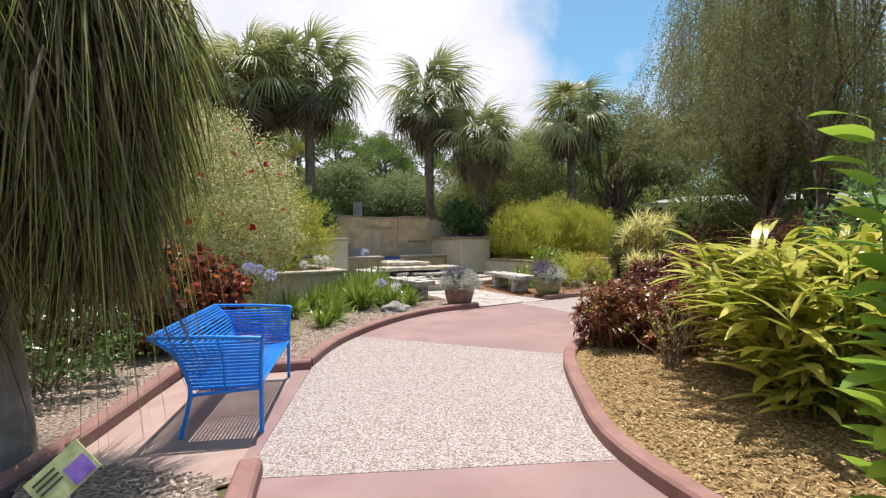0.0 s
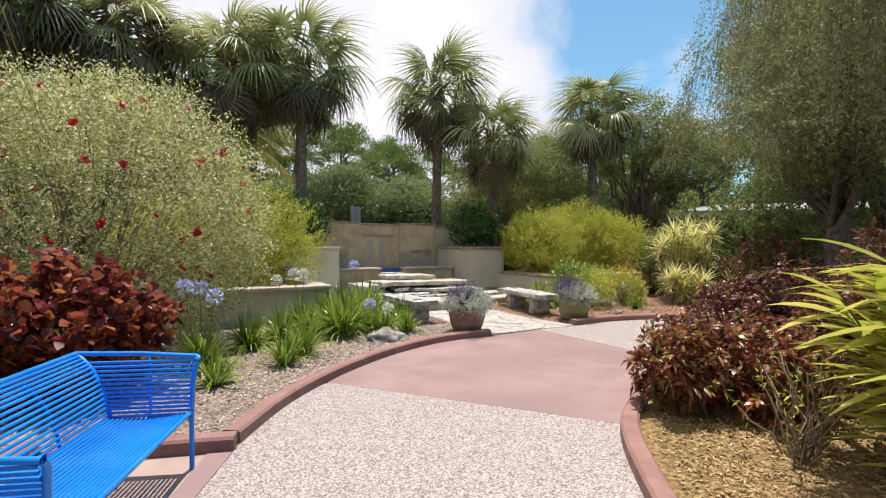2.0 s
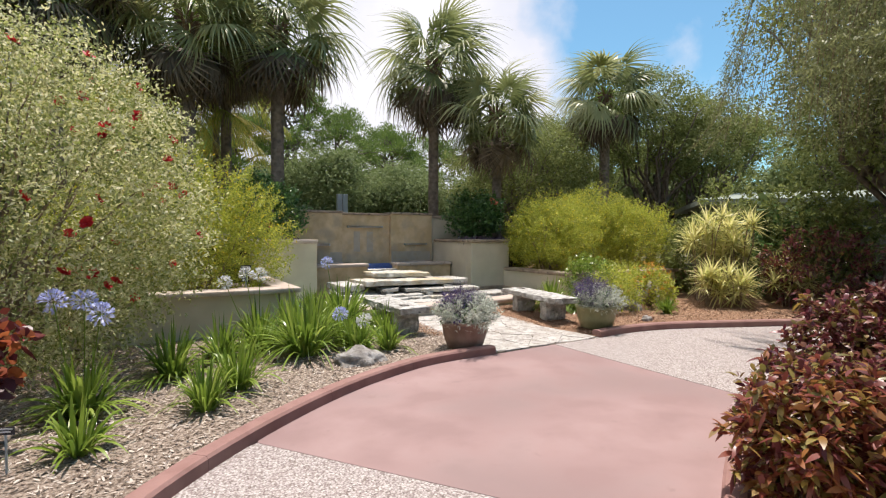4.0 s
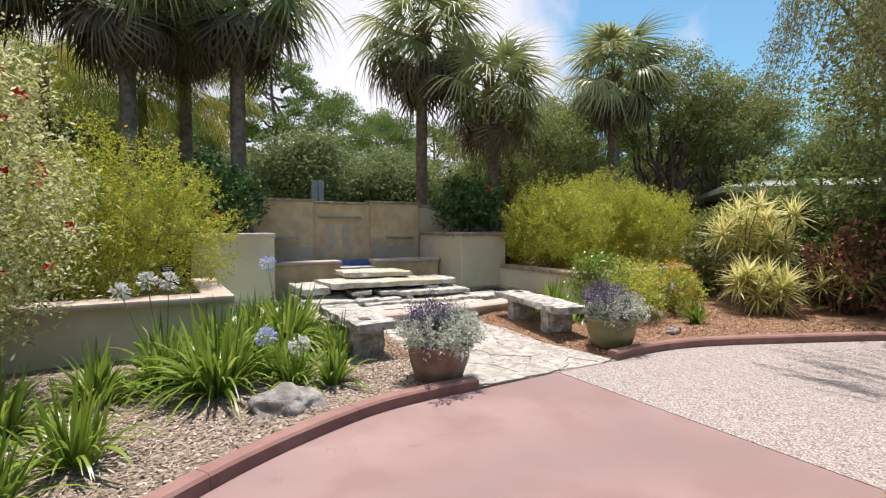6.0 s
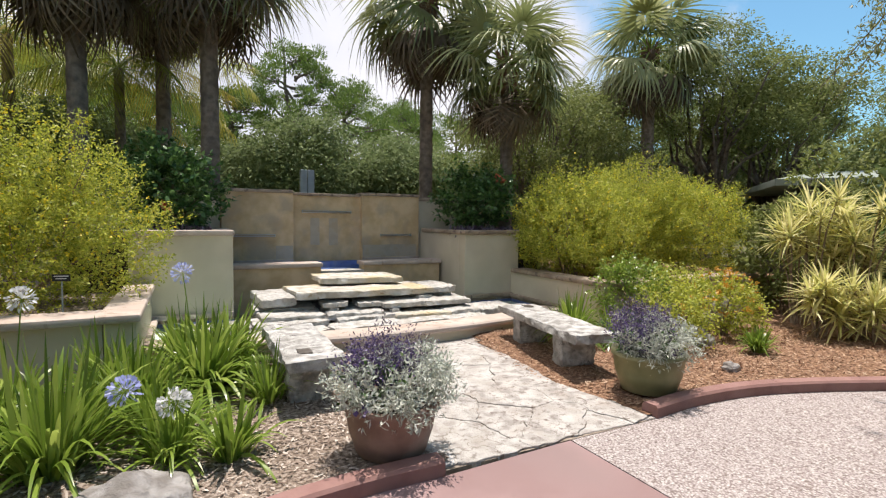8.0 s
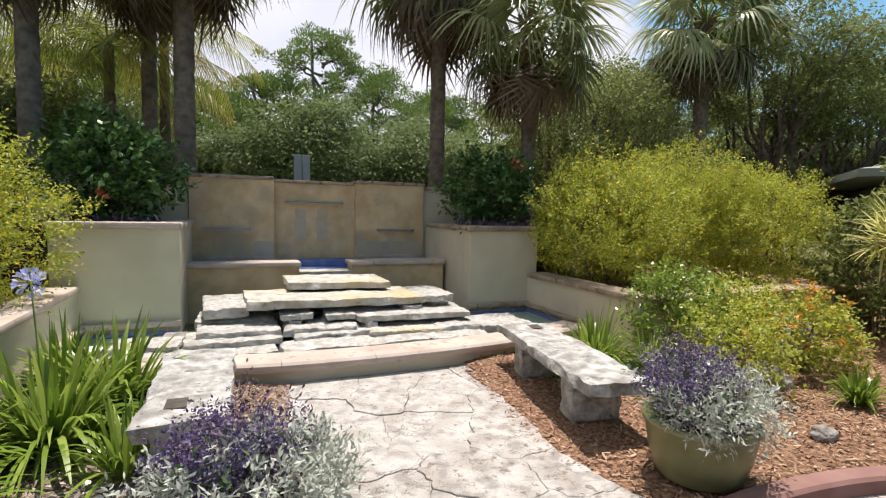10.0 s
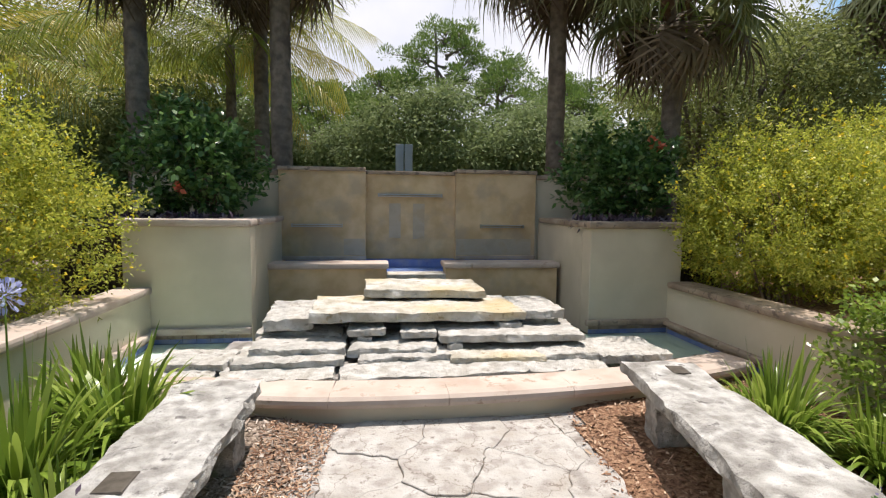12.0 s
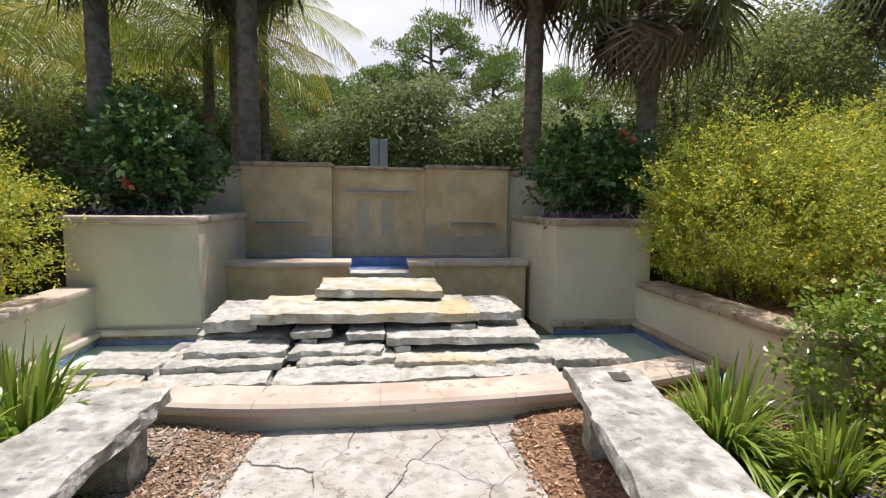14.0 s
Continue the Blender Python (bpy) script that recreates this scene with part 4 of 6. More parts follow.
def blue_bench():
    m = Matrix(((0.38, -0.925, 0, 0.85), (0.925, 0.38, 0, 4.05), (0, 0, 1, -0.004), (0, 0, 0, 1)))
    t = thing("metal_bench", "bright blue painted steel rod bench with flared back and arms", "bench", at=m)
    long = 1.57
    back = smooth_line([(0.52, 0.36), (0.545, 0.48), (0.59, 0.60), (0.66, 0.71), (0.78, 0.80)], 0.03)
    for x in (0.0, long):
        s = -1 if x == 0 else 1
        front = [(x, 0.0, 0), (x, 0.0, 0.40), (x + s * 0.015, -0.005, 0.62), (x + s * 0.04, -0.02, 0.73), (x + s * 0.07, -0.02, 0.765)]
        part("front_leg", tubes("leg", [smooth_line(front, 0.05)], 0.017, 0.017, BLUE_PAINT, 8), None, t)
        rear = [(x, 0.60, 0.0), (x, 0.545, 0.20), (x, 0.52, 0.36)] + [(x + s * 0.09 * max(0, (z - 0.45) / 0.35) ** 2, y, z) for y, z in back[3::4]] + [(x + s * 0.09, 0.78, 0.80)]
        part("rear_leg", tubes("leg", [smooth_line(rear, 0.05)], 0.017, 0.017, BLUE_PAINT, 8), None, t)
        part("arm_rail", tubes("rail", [[(x + s * 0.07, -0.02, 0.765), (x + s * 0.085, 0.35, 0.79), (x + s * 0.09, 0.78, 0.80)]], 0.016, 0.016, BLUE_PAINT, 8), None, t)
        part("side_rail", tubes("rail", [[(x, 0, 0.36), (x, 0.53, 0.33)]], 0.013, 0.013, BLUE_PAINT, 8), None, t)
        mid = tubes("upright", [[(x, 0.27, 0.35), (x + s * 0.01, 0.27, 0.55), (x + s * 0.08, 0.30, 0.785)]], 0.009, 0.009, BLUE_PAINT, 6)
        part("arm_upright", mid, None, t)
        for k in range(14):
            z = 0.382 + 0.0275 * k
            o = s * 0.075 * max(0, (z - 0.45) / 0.32) ** 2
            y1 = float(np.interp(z, back[:, 1], back[:, 0]))
            part("rod", rod((x + o, 0, z), (x + o, y1, z)), None, t)
    for k in range(18):
        y = 0.018 + 0.029 * k
        part("rod", rod((0, y, 0.395 - 0.03 * math.sin(y * 5)), (long, y, 0.395 - 0.03 * math.sin(y * 5))), None, t)
    for q in back[1:]:
        o = 0.09 * max(0, (q[1] - 0.45) / 0.35) ** 2
        part("rod", rod((-o, q[0], q[1]), (long + o, q[0], q[1])), None, t)
    part("top_rail", tubes("rail", [[(-0.09, 0.78, 0.80), (long + 0.09, 0.78, 0.80)]], 0.016, 0.016, BLUE_PAINT, 8), None, t)
    part("front_rail", tubes("rail", [[(0, 0.0, 0.40), (long, 0.0, 0.40)]], 0.014, 0.014, BLUE_PAINT, 8), None, t)
    for x in (long / 3, 2 * long / 3):
        part("seat_support", tubes("support", [[(x, 0, 0.375), (x, 0.52, 0.34)]], 0.010, 0.010, BLUE_PAINT, 6), None, t)
        part("back_support", tubes("support", [[(x, y + 0.015, z) for y, z in back[::3]]], 0.010, 0.010, BLUE_PAINT, 6), None, t)


blue_bench()

# ---- flower pots ----
def turned(profile, sides=40):
    bm = bmesh.new()
    rings = [[bm.verts.new((r * math.cos(2 * math.pi * i / sides), r * math.sin(2 * math.pi * i / sides), z)) for i in range(sides)] for r, z in profile]
    for a, b in zip(rings, rings[1:]):
        for i in range(sides):
            j = (i + 1) % sides
            bm.faces.new((a[i], a[j], b[j], b[i]))
    bm.faces.new(rings[0][::-1])
    bm.faces.new(rings[-1])
    return bm


def mound(n, centre, radii, leaf, mat, name, seed, up=0.6, twig=0.12, per=10, droop=0.1):
    p, d, _ = crown_points(n, per, centre, radii, twig, seed, 0.25, 0.5, up)
    k = len(p)
    return leaves(name, p, d, leaf[0] * RNG.uniform(0.6, 1.3, k), leaf[1] * RNG.uniform(0.7, 1.2, k), mat, LEAF_SHAPE, droop, 0.5)


def flower_pot(label, at, r, h, mat, seed, turn):
    t = thing("flower_pot", label, "flower pot", "potted flowers", Matrix.Translation(at) @ Matrix.Rotation(turn, 4, "Z"))
    k = r / 0.29
    prof = [(0.20 * k, 0), (0.215 * k, 0.01), (0.26 * k, h * 0.45), (0.28 * k, h * 0.86), (0.295 * k, h * 0.88), (0.298 * k, h * 0.97), (0.285 * k, h), (0.262 * k, h * 0.98), (0.255 * k, h * 0.9)]
    part("pot", turned(prof), mat, t, smooth=True)
    part("soil", turned([(0.255 * k, h * 0.86), (0.20 * k, h * 0.92)]), SOIL, t)
    part("silver_foliage", mound(300, (-0.02, -0.06, h + 0.09), (0.34, 0.31, 0.12), (0.046, 0.014), L_SILVER, "silver", seed, 0.4, 0.14, 18), None, t, "silvery dusty miller leaves")
    part("silver_foliage", mound(130, (0.19, 0.03, h + 0.11), (0.20, 0.22, 0.14), (0.046, 0.014), L_SILVER, "silver", seed + 1, 0.4, 0.14, 18), None, t, "silvery dusty miller leaves")
    part("purple_bloom", mound(170, (-0.05, 0.07, h + 0.15), (0.24, 0.21, 0.13), (0.020, 0.014), P_PURPLE, "purple", seed + 2, 1.2, 0.20, 26), None, t, "purple flower spikes")["kind"] = "stuff"
    part("plum_foliage", mound(110, (0.0, 0.10, h + 0.17), (0.23, 0.21, 0.15), (0.030, 0.010), P_PLUM, "plum", seed + 3, 1.6, 0.22, 16), None, t, "dusky plum leaf tips")["kind"] = "stuff"
    part("green_foliage", mound(60, (-0.03, 0.05, h + 0.10), (0.30, 0.28, 0.15), (0.05, 0.022), L_DARK, "green", seed + 4, 0.6, 0.12, 8), None, t)
    part("blue_bloom", mound(5, (-0.22, -0.26, h + 0.03), (0.07, 0.05, 0.05), (0.024, 0.024), P_PURPLE, "blue", seed + 5, 0.2, 0.05, 10), None, t)["kind"] = "stuff"
    return t


flower_pot("aged terracotta pot of purple flowers and silver foliage", (5.99, 8.90, 0.045), 0.33, 0.37, TERRACOTTA, 1.0, 0.0)
flower_pot("olive glazed pot of purple flowers and silver foliage", (8.68, 9.0, 0.045), 0.34, 0.38, GREEN_GLAZE, 4.0, 0.6)

# ---- clumps of strap leaves ----
def strap_clump(label, at, n, length, width, spread, mat=L_STRAP, group="strap-leaf clumps", name="agapanthus", heads=(), petal=P_LILAC):
    n, width, length = int(n * 2.2), width * 0.98, length * 1.08
    t = thing(name, label, "flowering plant", group, Matrix.Translation(at))
    a = RNG.uniform(0, 2 * np.pi, n)
    tilt = RNG.beta(1.6, 1.8, n) * spread
    d = np.stack([np.cos(a) * np.sin(tilt), np.sin(a) * np.sin(tilt), np.cos(tilt)], 1)
    p = np.stack([np.cos(a), np.sin(a), 0 * a], 1) * (RNG.random(n) * 0.16 * length)[:, None]
    L = length * RNG.uniform(0.6, 1.15, n)
    bend = 0.15 + 0.75 * np.sin(tilt)
    W = width * RNG.uniform(0.7, 1.2, n)
    single = np.argsort(-tilt)[:28]
    rest = np.argsort(-tilt)[28:]
    outline = (0.8, 1.0, 1.0, 0.95, 0.8, 0.5, 0.06)
    for k in single:
        part("leaf", leaves("leaf", p[k:k + 1], d[k:k + 1], L[k], W[k], mat, outline, bend[k], 0.9, True), None, t)
    part("leaf_tuft", leaves("leaf_tuft", p[rest], d[rest], L[rest], W[rest], mat, outline, bend[rest], 0.9, True), None, t)["kind"] = "stuff"
    for hx, hy, hz in heads:
        st = part("flower_stem", tubes("stem", [limb((hx * 0.2, hy * 0.2, 0), (hx, hy, hz), 0.0, 5, 0.02)], 0.007, 0.005, L_STRAP, 5), None, t)
        k = 80
        hd = scatter_dirs(k, 0.35)
        hp = np.tile(np.array((hx, hy, hz)), (k, 1)) + hd * 0.03
        stalk = leaves("head", np.concatenate([hp, hp + hd * 0.045]), np.concatenate([hd, unit(hd + scatter_dirs(k) * 0.5)]), np.concatenate([np.full(k, 0.045), np.full(k, 0.034)]), np.concatenate([np.full(k, 0.004), np.full(k, 0.020)]), petal, (0.6, 1.0, 0.7), 0.05, 0.4)
        part("flower_head", stalk, None, t, "round pale flower head")
    return t


CLUMP = "clump of green strap-leaved agapanthus in bark mulch"
WITH = "agapanthus clump with lilac-blue flower heads"
WHITE = "agapanthus clump with white flower heads"
strap_clump(CLUMP, (3.95, 9.48, 0.05), 95, 0.98, 0.032, 1.0, heads=((0.42, -0.12, 0.5),))
strap_clump(CLUMP, (4.98, 9.22, 0.05), 34, 0.58, 0.032, 0.95)
strap_clump(WITH, (4.55, 9.75, 0.05), 70, 0.68, 0.03, 1.0, heads=((0.10, -0.5, 0.42),), petal=P_WHITE)
strap_clump(CLUMP, (4.35, 10.35, 0.05), 100, 0.80, 0.032, 1.0)
strap_clump(WHITE, (4.85, 10.75, 0.05), 110, 0.94, 0.038, 1.25, heads=((-0.15, 0.2, 1.08),))
strap_clump(CLUMP, (5.10, 11.30, 0.05), 110, 0.94, 0.038, 1.25)
strap_clump(CLUMP, (4.70, 11.75, 0.05), 70, 0.80, 0.034, 1.0)
strap_clump(WHITE, (3.55, 10.35, 0.05), 70, 0.75, 0.03, 1.0, heads=((-0.15, 0.1, 0.98), (0.05, 0.2, 0.96), (-0.4, 0.3, 0.86)), petal=P_WHITE)
strap_clump(CLUMP, (2.65, 7.92, 0.05), 46, 0.56, 0.026, 0.85)
strap_clump(CLUMP, (2.98, 8.40, 0.05), 50, 0.72, 0.026, 0.9)
strap_clump("small green strap-leaved clump beside the blue bench", (1.80, 7.38, 0.05), 34, 0.50, 0.03, 0.95)
strap_clump(WITH, (1.75, 8.25, 0.05), 80, 0.66, 0.03, 1.1, heads=((-0.18, 0.0, 0.98), (0.14, -0.05, 0.86), (0.0, 0.25, 0.95)))
strap_clump(CLUMP, (2.45, 9.15, 0.05), 70, 0.66, 0.03, 1.1)
strap_clump(CLUMP, (3.0, 9.75, 0.05), 60, 0.66, 0.03, 1.1)
for x, y, n, k in ((3.5, 10.0, 60, 0.7), (4.62, 9.35, 50, 0.62), (3.95, 9.95, 60, 0.75), (5.35, 10.2, 40, 0.6), (4.1, 10.8, 70, 0.8)):
    strap_clump(CLUMP, (x, y, 0.05), n, k, 0.026, 1.0)
strap_clump("bright green strap-leaved clump beside the stone bench", (9.42, 10.9, 0.05), 170, 0.80, 0.027, 1.3)
strap_clump("bright green strap-leaved clump beside the stone bench", (9.75, 10.45, 0.05), 110, 0.62, 0.026, 1.25)
strap_clump("small bright green clump in red mulch", (11.05, 9.35, 0.05), 80, 0.42, 0.022, 0.9)

# ---- shrubs by the fountain ----
YELLOW = "dense yellow-green shrub dotted with small yellow flowers"


def yellow_bush(at, radii, twigs, seed):
    t, base = bush("yellow_shrub", YELLOW, "shrub", at, radii, int(twigs * 1.9), 26, (0.046, 0.019), L_YELLOW, seed, rough=0.40, twig=0.24, fill=0.48, up=0.6, flat=0.3, group="yellow shrubs", lump_scale=3.4)
    pts = base[RNG.integers(0, len(base), 900)] * 1.03 + RNG.normal(size=(900, 3)) * 0.10
    pts = pts[pts[:, 2] > 0.2]
    k = 4
    p = np.repeat(pts, k, 0)
    part("yellow_blossom", leaves("flowers", p, scatter_dirs(len(p), 0.4), 0.026, 0.022, P_YELLOW, (0.5, 1.0, 0.5)), None, t, "small yellow flowers")["kind"] = "stuff"
    return t


yellow_bush((3.05, 12.75, 0.55), (1.15, 1.0, 0.98), 1150, 1.0)
yellow_bush((1.7, 13.3, 0.55), (1.2, 1.1, 0.95), 800, 2.0)
yellow_bush((11.25, 13.0, 0.55), (1.20, 1.15, 1.0), 1150, 3.0)
yellow_bush((12.75, 13.1, 0.55), (1.35, 1.2, 1.12), 1200, 4.0)
yellow_bush((14.0, 12.6, 0.55), (1.15, 1.1, 1.06), 800, 5.0)


def dark_bush(at, radii, seed, blooms):
    t, base = bush("hibiscus", "dark glossy hibiscus shrub in a stucco planter", "shrub", at, radii, 400, 15, (0.085, 0.058), L_DARK, seed, height=0.64, rough=0.50, lump_scale=3.0, shape=FULL_LEAF, twig=0.3, group="dark hibiscus")
    for q in blooms:
        fl = part("flower", leaves("flower", np.tile(q, (14, 1)) + RNG.normal(size=(14, 3)) * 0.02, scatter_dirs(14, 0.5), 0.085, 0.07, P_CORAL), None, t, "coral flower")
    k = 700
    a = np.stack([RNG.uniform(-0.9, 0.55, k), RNG.uniform(-0.74, -0.35, k), RNG.uniform(0.0, 0.12, k)], 1)
    part("ground_cover", leaves("cover", a, scatter_dirs(k, 0.8), 0.15, 0.032, P_PLUM, BLADE_SHAPE, 0.3), None, t, "dusky purple ground cover")
    return t


dark_bush((4.55, 14.76, 1.36), (0.54, 0.46, 0.52), 7.0, [(-0.1, -0.6, 0.45)])
dark_bush((10.22, 14.72, 1.36), (0.60, 0.48, 0.50), 8.0, [(0.20, -0.38, 1.18), (0.30, -0.40, 1.10)])

# lantana and low green shrubs by the right bench
t, base = bush("lantana", "low lantana shrub with yellow-orange flower heads", "shrub", (11.55, 10.20, 0.03), (0.68, 0.5, 0.40), 420, 16, (0.045, 0.03), L_YELLOW, 11.0, rough=0.2, twig=0.2)
for q in base[RNG.choice(len(base), 120, replace=False)]:
    if q[2] > 0.2 and q[1] < 0.2:
        part("flower", leaves("flower", np.tile(q * 1.18 + np.array((0, -0.04, 0.08)), (10, 1)) + RNG.normal(size=(10, 3)) * 0.016, scatter_dirs(10, 0.6), 0.034, 0.03, P_ORANGE), None, t)
bush("green_shrub", "light green leafy shrub beside the stone bench", "shrub", (10.6, 10.95, 0.05), (0.42, 0.38, 0.46), 320, 16, (0.055, 0.035), L_STRAP, 12.0)
bush("green_shrub", "light green leafy shrub in red mulch", "shrub", (11.6, 11.0, 0.03), (0.55, 0.4, 0.40), 320, 16, (0.055, 0.03), L_YELLOW, 13.0)
bush("green_shrub", "light green leafy shrub in red mulch", "shrub", (10.35, 10.05, 0.03), (0.36, 0.34, 0.34), 200, 16, (0.045, 0.028), L_YELLOW, 14.0)


def boulder(label, at, size, seed):
    bm = bmesh.new()
    bmesh.ops.create_icosphere(bm, subdivisions=4, radius=1)
    for v in bm.verts:
        c = v.co.copy()
        k = noise.noise(c * 1.6 + Vector((seed, 0, 0))) * 0.35 + noise.noise(c * 4.5 + Vector((0, seed, 0))) * 0.12
        v.co = Vector((c.x * size[0], c.y * size[1], c.z * size[2])) * (1 + k)
    ob = part("boulder", bm, BOULDER, None, "", True)
    ob.location = at
    tagged(ob, label, "boulder", "boulders")


boulder("rough grey limestone boulder half sunk in mulch", (4.42, 8.82, 0.05), (0.32, 0.24, 0.16), 1.0)
boulder("dark grey boulder beside low shrubs", (10.75, 10.0, 0.05), (0.30, 0.22, 0.20), 3.0)
boulder("small pale rock on red mulch", (10.05, 9.05, 0.06), (0.10, 0.08, 0.06), 4.0)
boulder("tan boulder among striped plants", (12.0, 10.6, 0.10), (0.35, 0.30, 0.45), 5.0)


# ---- striped spiky plants ----
DRAC_LEAVES = [leaves("leaf", np.zeros((1, 3)), np.array([[1.0, 0, 0.0]]), 0.46, 0.032, L_DRAC_ONE, (0.7, 1.0, 0.9, 0.55, 0.06), s, 1.0) for s in (0.12, 0.25, 0.40)]


def rosette_plant(at, stems, height, seed, label="clump of cream-striped spiky dracaena on thin stems"):
    t = thing("dracaena", label, "shrub", "striped dracaenas", Matrix.Translation(at))
    r = np.random.default_rng(seed)
    for _ in range(stems):
        a, h = r.uniform(0, 6.28), r.uniform(0.4, 1.0)
        top = np.array((math.cos(a) * 0.45 * r.random(), math.sin(a) * 0.45 * r.random(), h * height))
        stem = part("stem", tubes("stem", [limb((top[0] * 0.3, top[1] * 0.3, 0), top, 0, 5, 0.06)], 0.014, 0.012, TWIG, 5), None, t)
        size = r.uniform(0.8, 1.15)
        for k in range(40):
            el = 1.45 - 1.9 * (k / 40) ** 0.8 + r.normal() * 0.1
            f = part("leaf", DRAC_LEAVES[k % 3], None, stem)
            f.matrix_local = Matrix.Translation(top - np.array((0, 0, 0.12 * k / 40))) @ Matrix.Rotation(k * 2.39996 + r.normal() * 0.15, 4, "Z") @ Matrix.Rotation(-el, 4, "Y") @ Matrix.Rotation(r.normal() * 0.3, 4, "X") @ Matrix.Scale(size * r.uniform(0.8, 1.15), 4)


for i, (x, y, k, h) in enumerate([(13.4, 10.1, 10, 2.25), (13.85, 9.5, 11, 2.25), (12.65, 9.5, 8, 0.85), (13.0, 8.95, 8, 0.8), (14.1, 8.6, 8, 1.2), (14.1, 10.0, 8, 2.0)]):
    rosette_plant((x, y, 0.03), k, h, 50 + i)

# ---- the big flowering bush, copperleaf and maroon hedge ----
t, base = bush("flowering_hibiscus", "huge pale variegated hibiscus bush with red flowers", "shrub", (0.40, 10.3, 0.0), (2.18, 1.75, 1.95), 4200, 26, (0.056, 0.026), L_VARIEGATED, 21.0, flat=0.35, rough=0.18, twig=0.5, fill=0.35, up=0.25, stems=70, stem_r=0.03)
face = base[(base[:, 1] < 0.3) | (base[:, 0] > 0.9)]
face = face[face[:, 2] > 0.4]
petals = leaves("flower", np.zeros((9, 3)), scatter_dirs(9, 0.9), 0.075, 0.062, P_RED, (0.4, 1.0, 0.7))
spots = []
for q in face[RNG.permutation(len(face))]:
    q = q * np.array((1.10, 1.12, 1.06))
    if len(spots) < 85 and all(np.linalg.norm(q - o) > 0.27 for o in spots):
        spots.append(q)
for q in spots:
    fl = part("flower", petals, None, t)
    fl.location = q
    fl.rotation_euler = (RNG.uniform(0.6, 1.4), 0, RNG.uniform(-1, 1.5))

bush("copperleaf", "copper-red broad-leaved copperleaf shrub behind the bench", "shrub", (0.30, 7.55, 0.03), (0.95, 0.55, 0.60), 460, 13, (0.115, 0.088), L_COPPER, 31.0, shape=FULL_LEAF, rough=0.24, twig=0.22, fill=0.6, up=0.9, stems=26, droop=0.3, flat=0.45, group="copperleafs", height=0.60, lump_scale=2.6)
bush("copperleaf", "copper-red broad-leaved copperleaf shrub behind the bench", "shrub", (-1.2, 7.9, 0.03), (1.0, 0.6, 0.64), 460, 13, (0.115, 0.088), L_COPPER, 32.0, shape=FULL_LEAF, rough=0.24, twig=0.22, fill=0.6, up=0.9, stems=26, droop=0.3, flat=0.45, group="copperleafs", height=0.60, lump_scale=2.6)

HEDGE = "maroon-leaved croton shrub with some orange leaves"
SUNNY = "orange and maroon croton shrub with bare twiggy stems"
for i, (x, y, rx, ry, rz, sunny) in enumerate([(5.38, 4.42, 0.46, 0.36, 0.42, 1), (6.15, 4.72, 0.58, 0.45, 0.42, 0), (6.95, 4.80, 0.58, 0.55, 0.56, 0), (6.0, 3.92, 0.60, 0.50, 0.42, 1), (7.1, 4.0, 0.75, 0.65, 0.66, 0), (7.9, 4.70, 0.7, 0.6, 0.55, 0), (8.5, 3.8, 0.9, 0.7, 0.72, 0)]):
    bush("croton", SUNNY if sunny else HEDGE, "shrub", (x, y, 0.03), (rx, ry, rz), 330 if sunny else 430, 14, (0.092, 0.031), L_CROTON if sunny else L_MAROON, 40.0 + i, shape=(0.25, 0.85, 1.0, 0.7, 0.06), rough=0.36, twig=0.10, droop=0.4, fill=0.7 if sunny else 0.55, up=1.1, stems=44 if sunny else 24, group="croton hedge", stem_r=0.009, lump_scale=3.0)

# thin twiggy shrub
t = thing("twiggy_shrub", "thin twiggy shrub with sparse yellow-green leaves", "shrub", at=Matrix.Translation((5.12, 3.36, 0.04)))
lines = [limb((RNG.normal() * 0.06, RNG.normal() * 0.06, 0), (RNG.normal() * 0.24, RNG.normal() * 0.24, RNG.uniform(0.45, 0.82)), 0, 6, 0.12) for _ in range(34)]
each("stem", lines, 0.008, 0.004, TWIG, t)
tips = np.concatenate([q[3:] for q in lines])
tips = np.repeat(tips, 2, 0) + RNG.normal(size=(len(tips) * 2, 3)) * 0.02
part("foliage", leaves("foliage", tips, scatter_dirs(len(tips), 0.5), 0.06, 0.018, L_YELLOW, LEAF_SHAPE, 0.2), None, t)

# ---- shell ginger at the near right ----
def ginger(at, canes, height, seed, mat=L_GINGER, leaf=(0.58, 0.088), lean=0.62, label="variegated shell ginger with long yellow-striped leaves"):
    t = thing("shell_ginger", label, "shrub", "shell gingers", Matrix.Translation(at))
    r = np.random.default_rng(seed)
    lines, P, D = [], [], []
    for _ in range(canes):
        a = r.uniform(0, 6.28)
        out = r.uniform(0.2, 1.0) * lean
        h = height * r.uniform(0.65, 1.1)
        foot = np.array((math.cos(a), math.sin(a), 0)) * r.uniform(0, 0.45)
        q = limb(foot, foot + np.array((math.cos(a) * out, math.sin(a) * out, h)), 0.08, 8, 0.02)
        lines.append(q)
        for k in range(17):
            s = 0.10 + 0.90 * k / 16
            p = np.array([np.interp(s, np.linspace(0, 1, 8), q[:, c]) for c in range(3)])
            b = a + (math.pi / 2 if k % 2 else -math.pi / 2) + r.normal() * 0.5
            d = np.array((math.cos(b) * 0.7 + math.cos(a) * 0.8, math.sin(b) * 0.7 + math.sin(a) * 0.8, r.uniform(0.2, 0.95)))
            P.append(p)
            D.append(d)
    n = len(P)
    each("cane", lines, 0.012, 0.006, L_STRAP, t)
    part("foliage", leaves("foliage", np.array(P), unit(np.array(D)), leaf[0] * r.uniform(0.7, 1.15, n), leaf[1] * r.uniform(0.8, 1.2, n), mat, (0.25, 0.85, 1.0, 0.9, 0.55, 0.06), 0.35, 0.92, True), None, t)


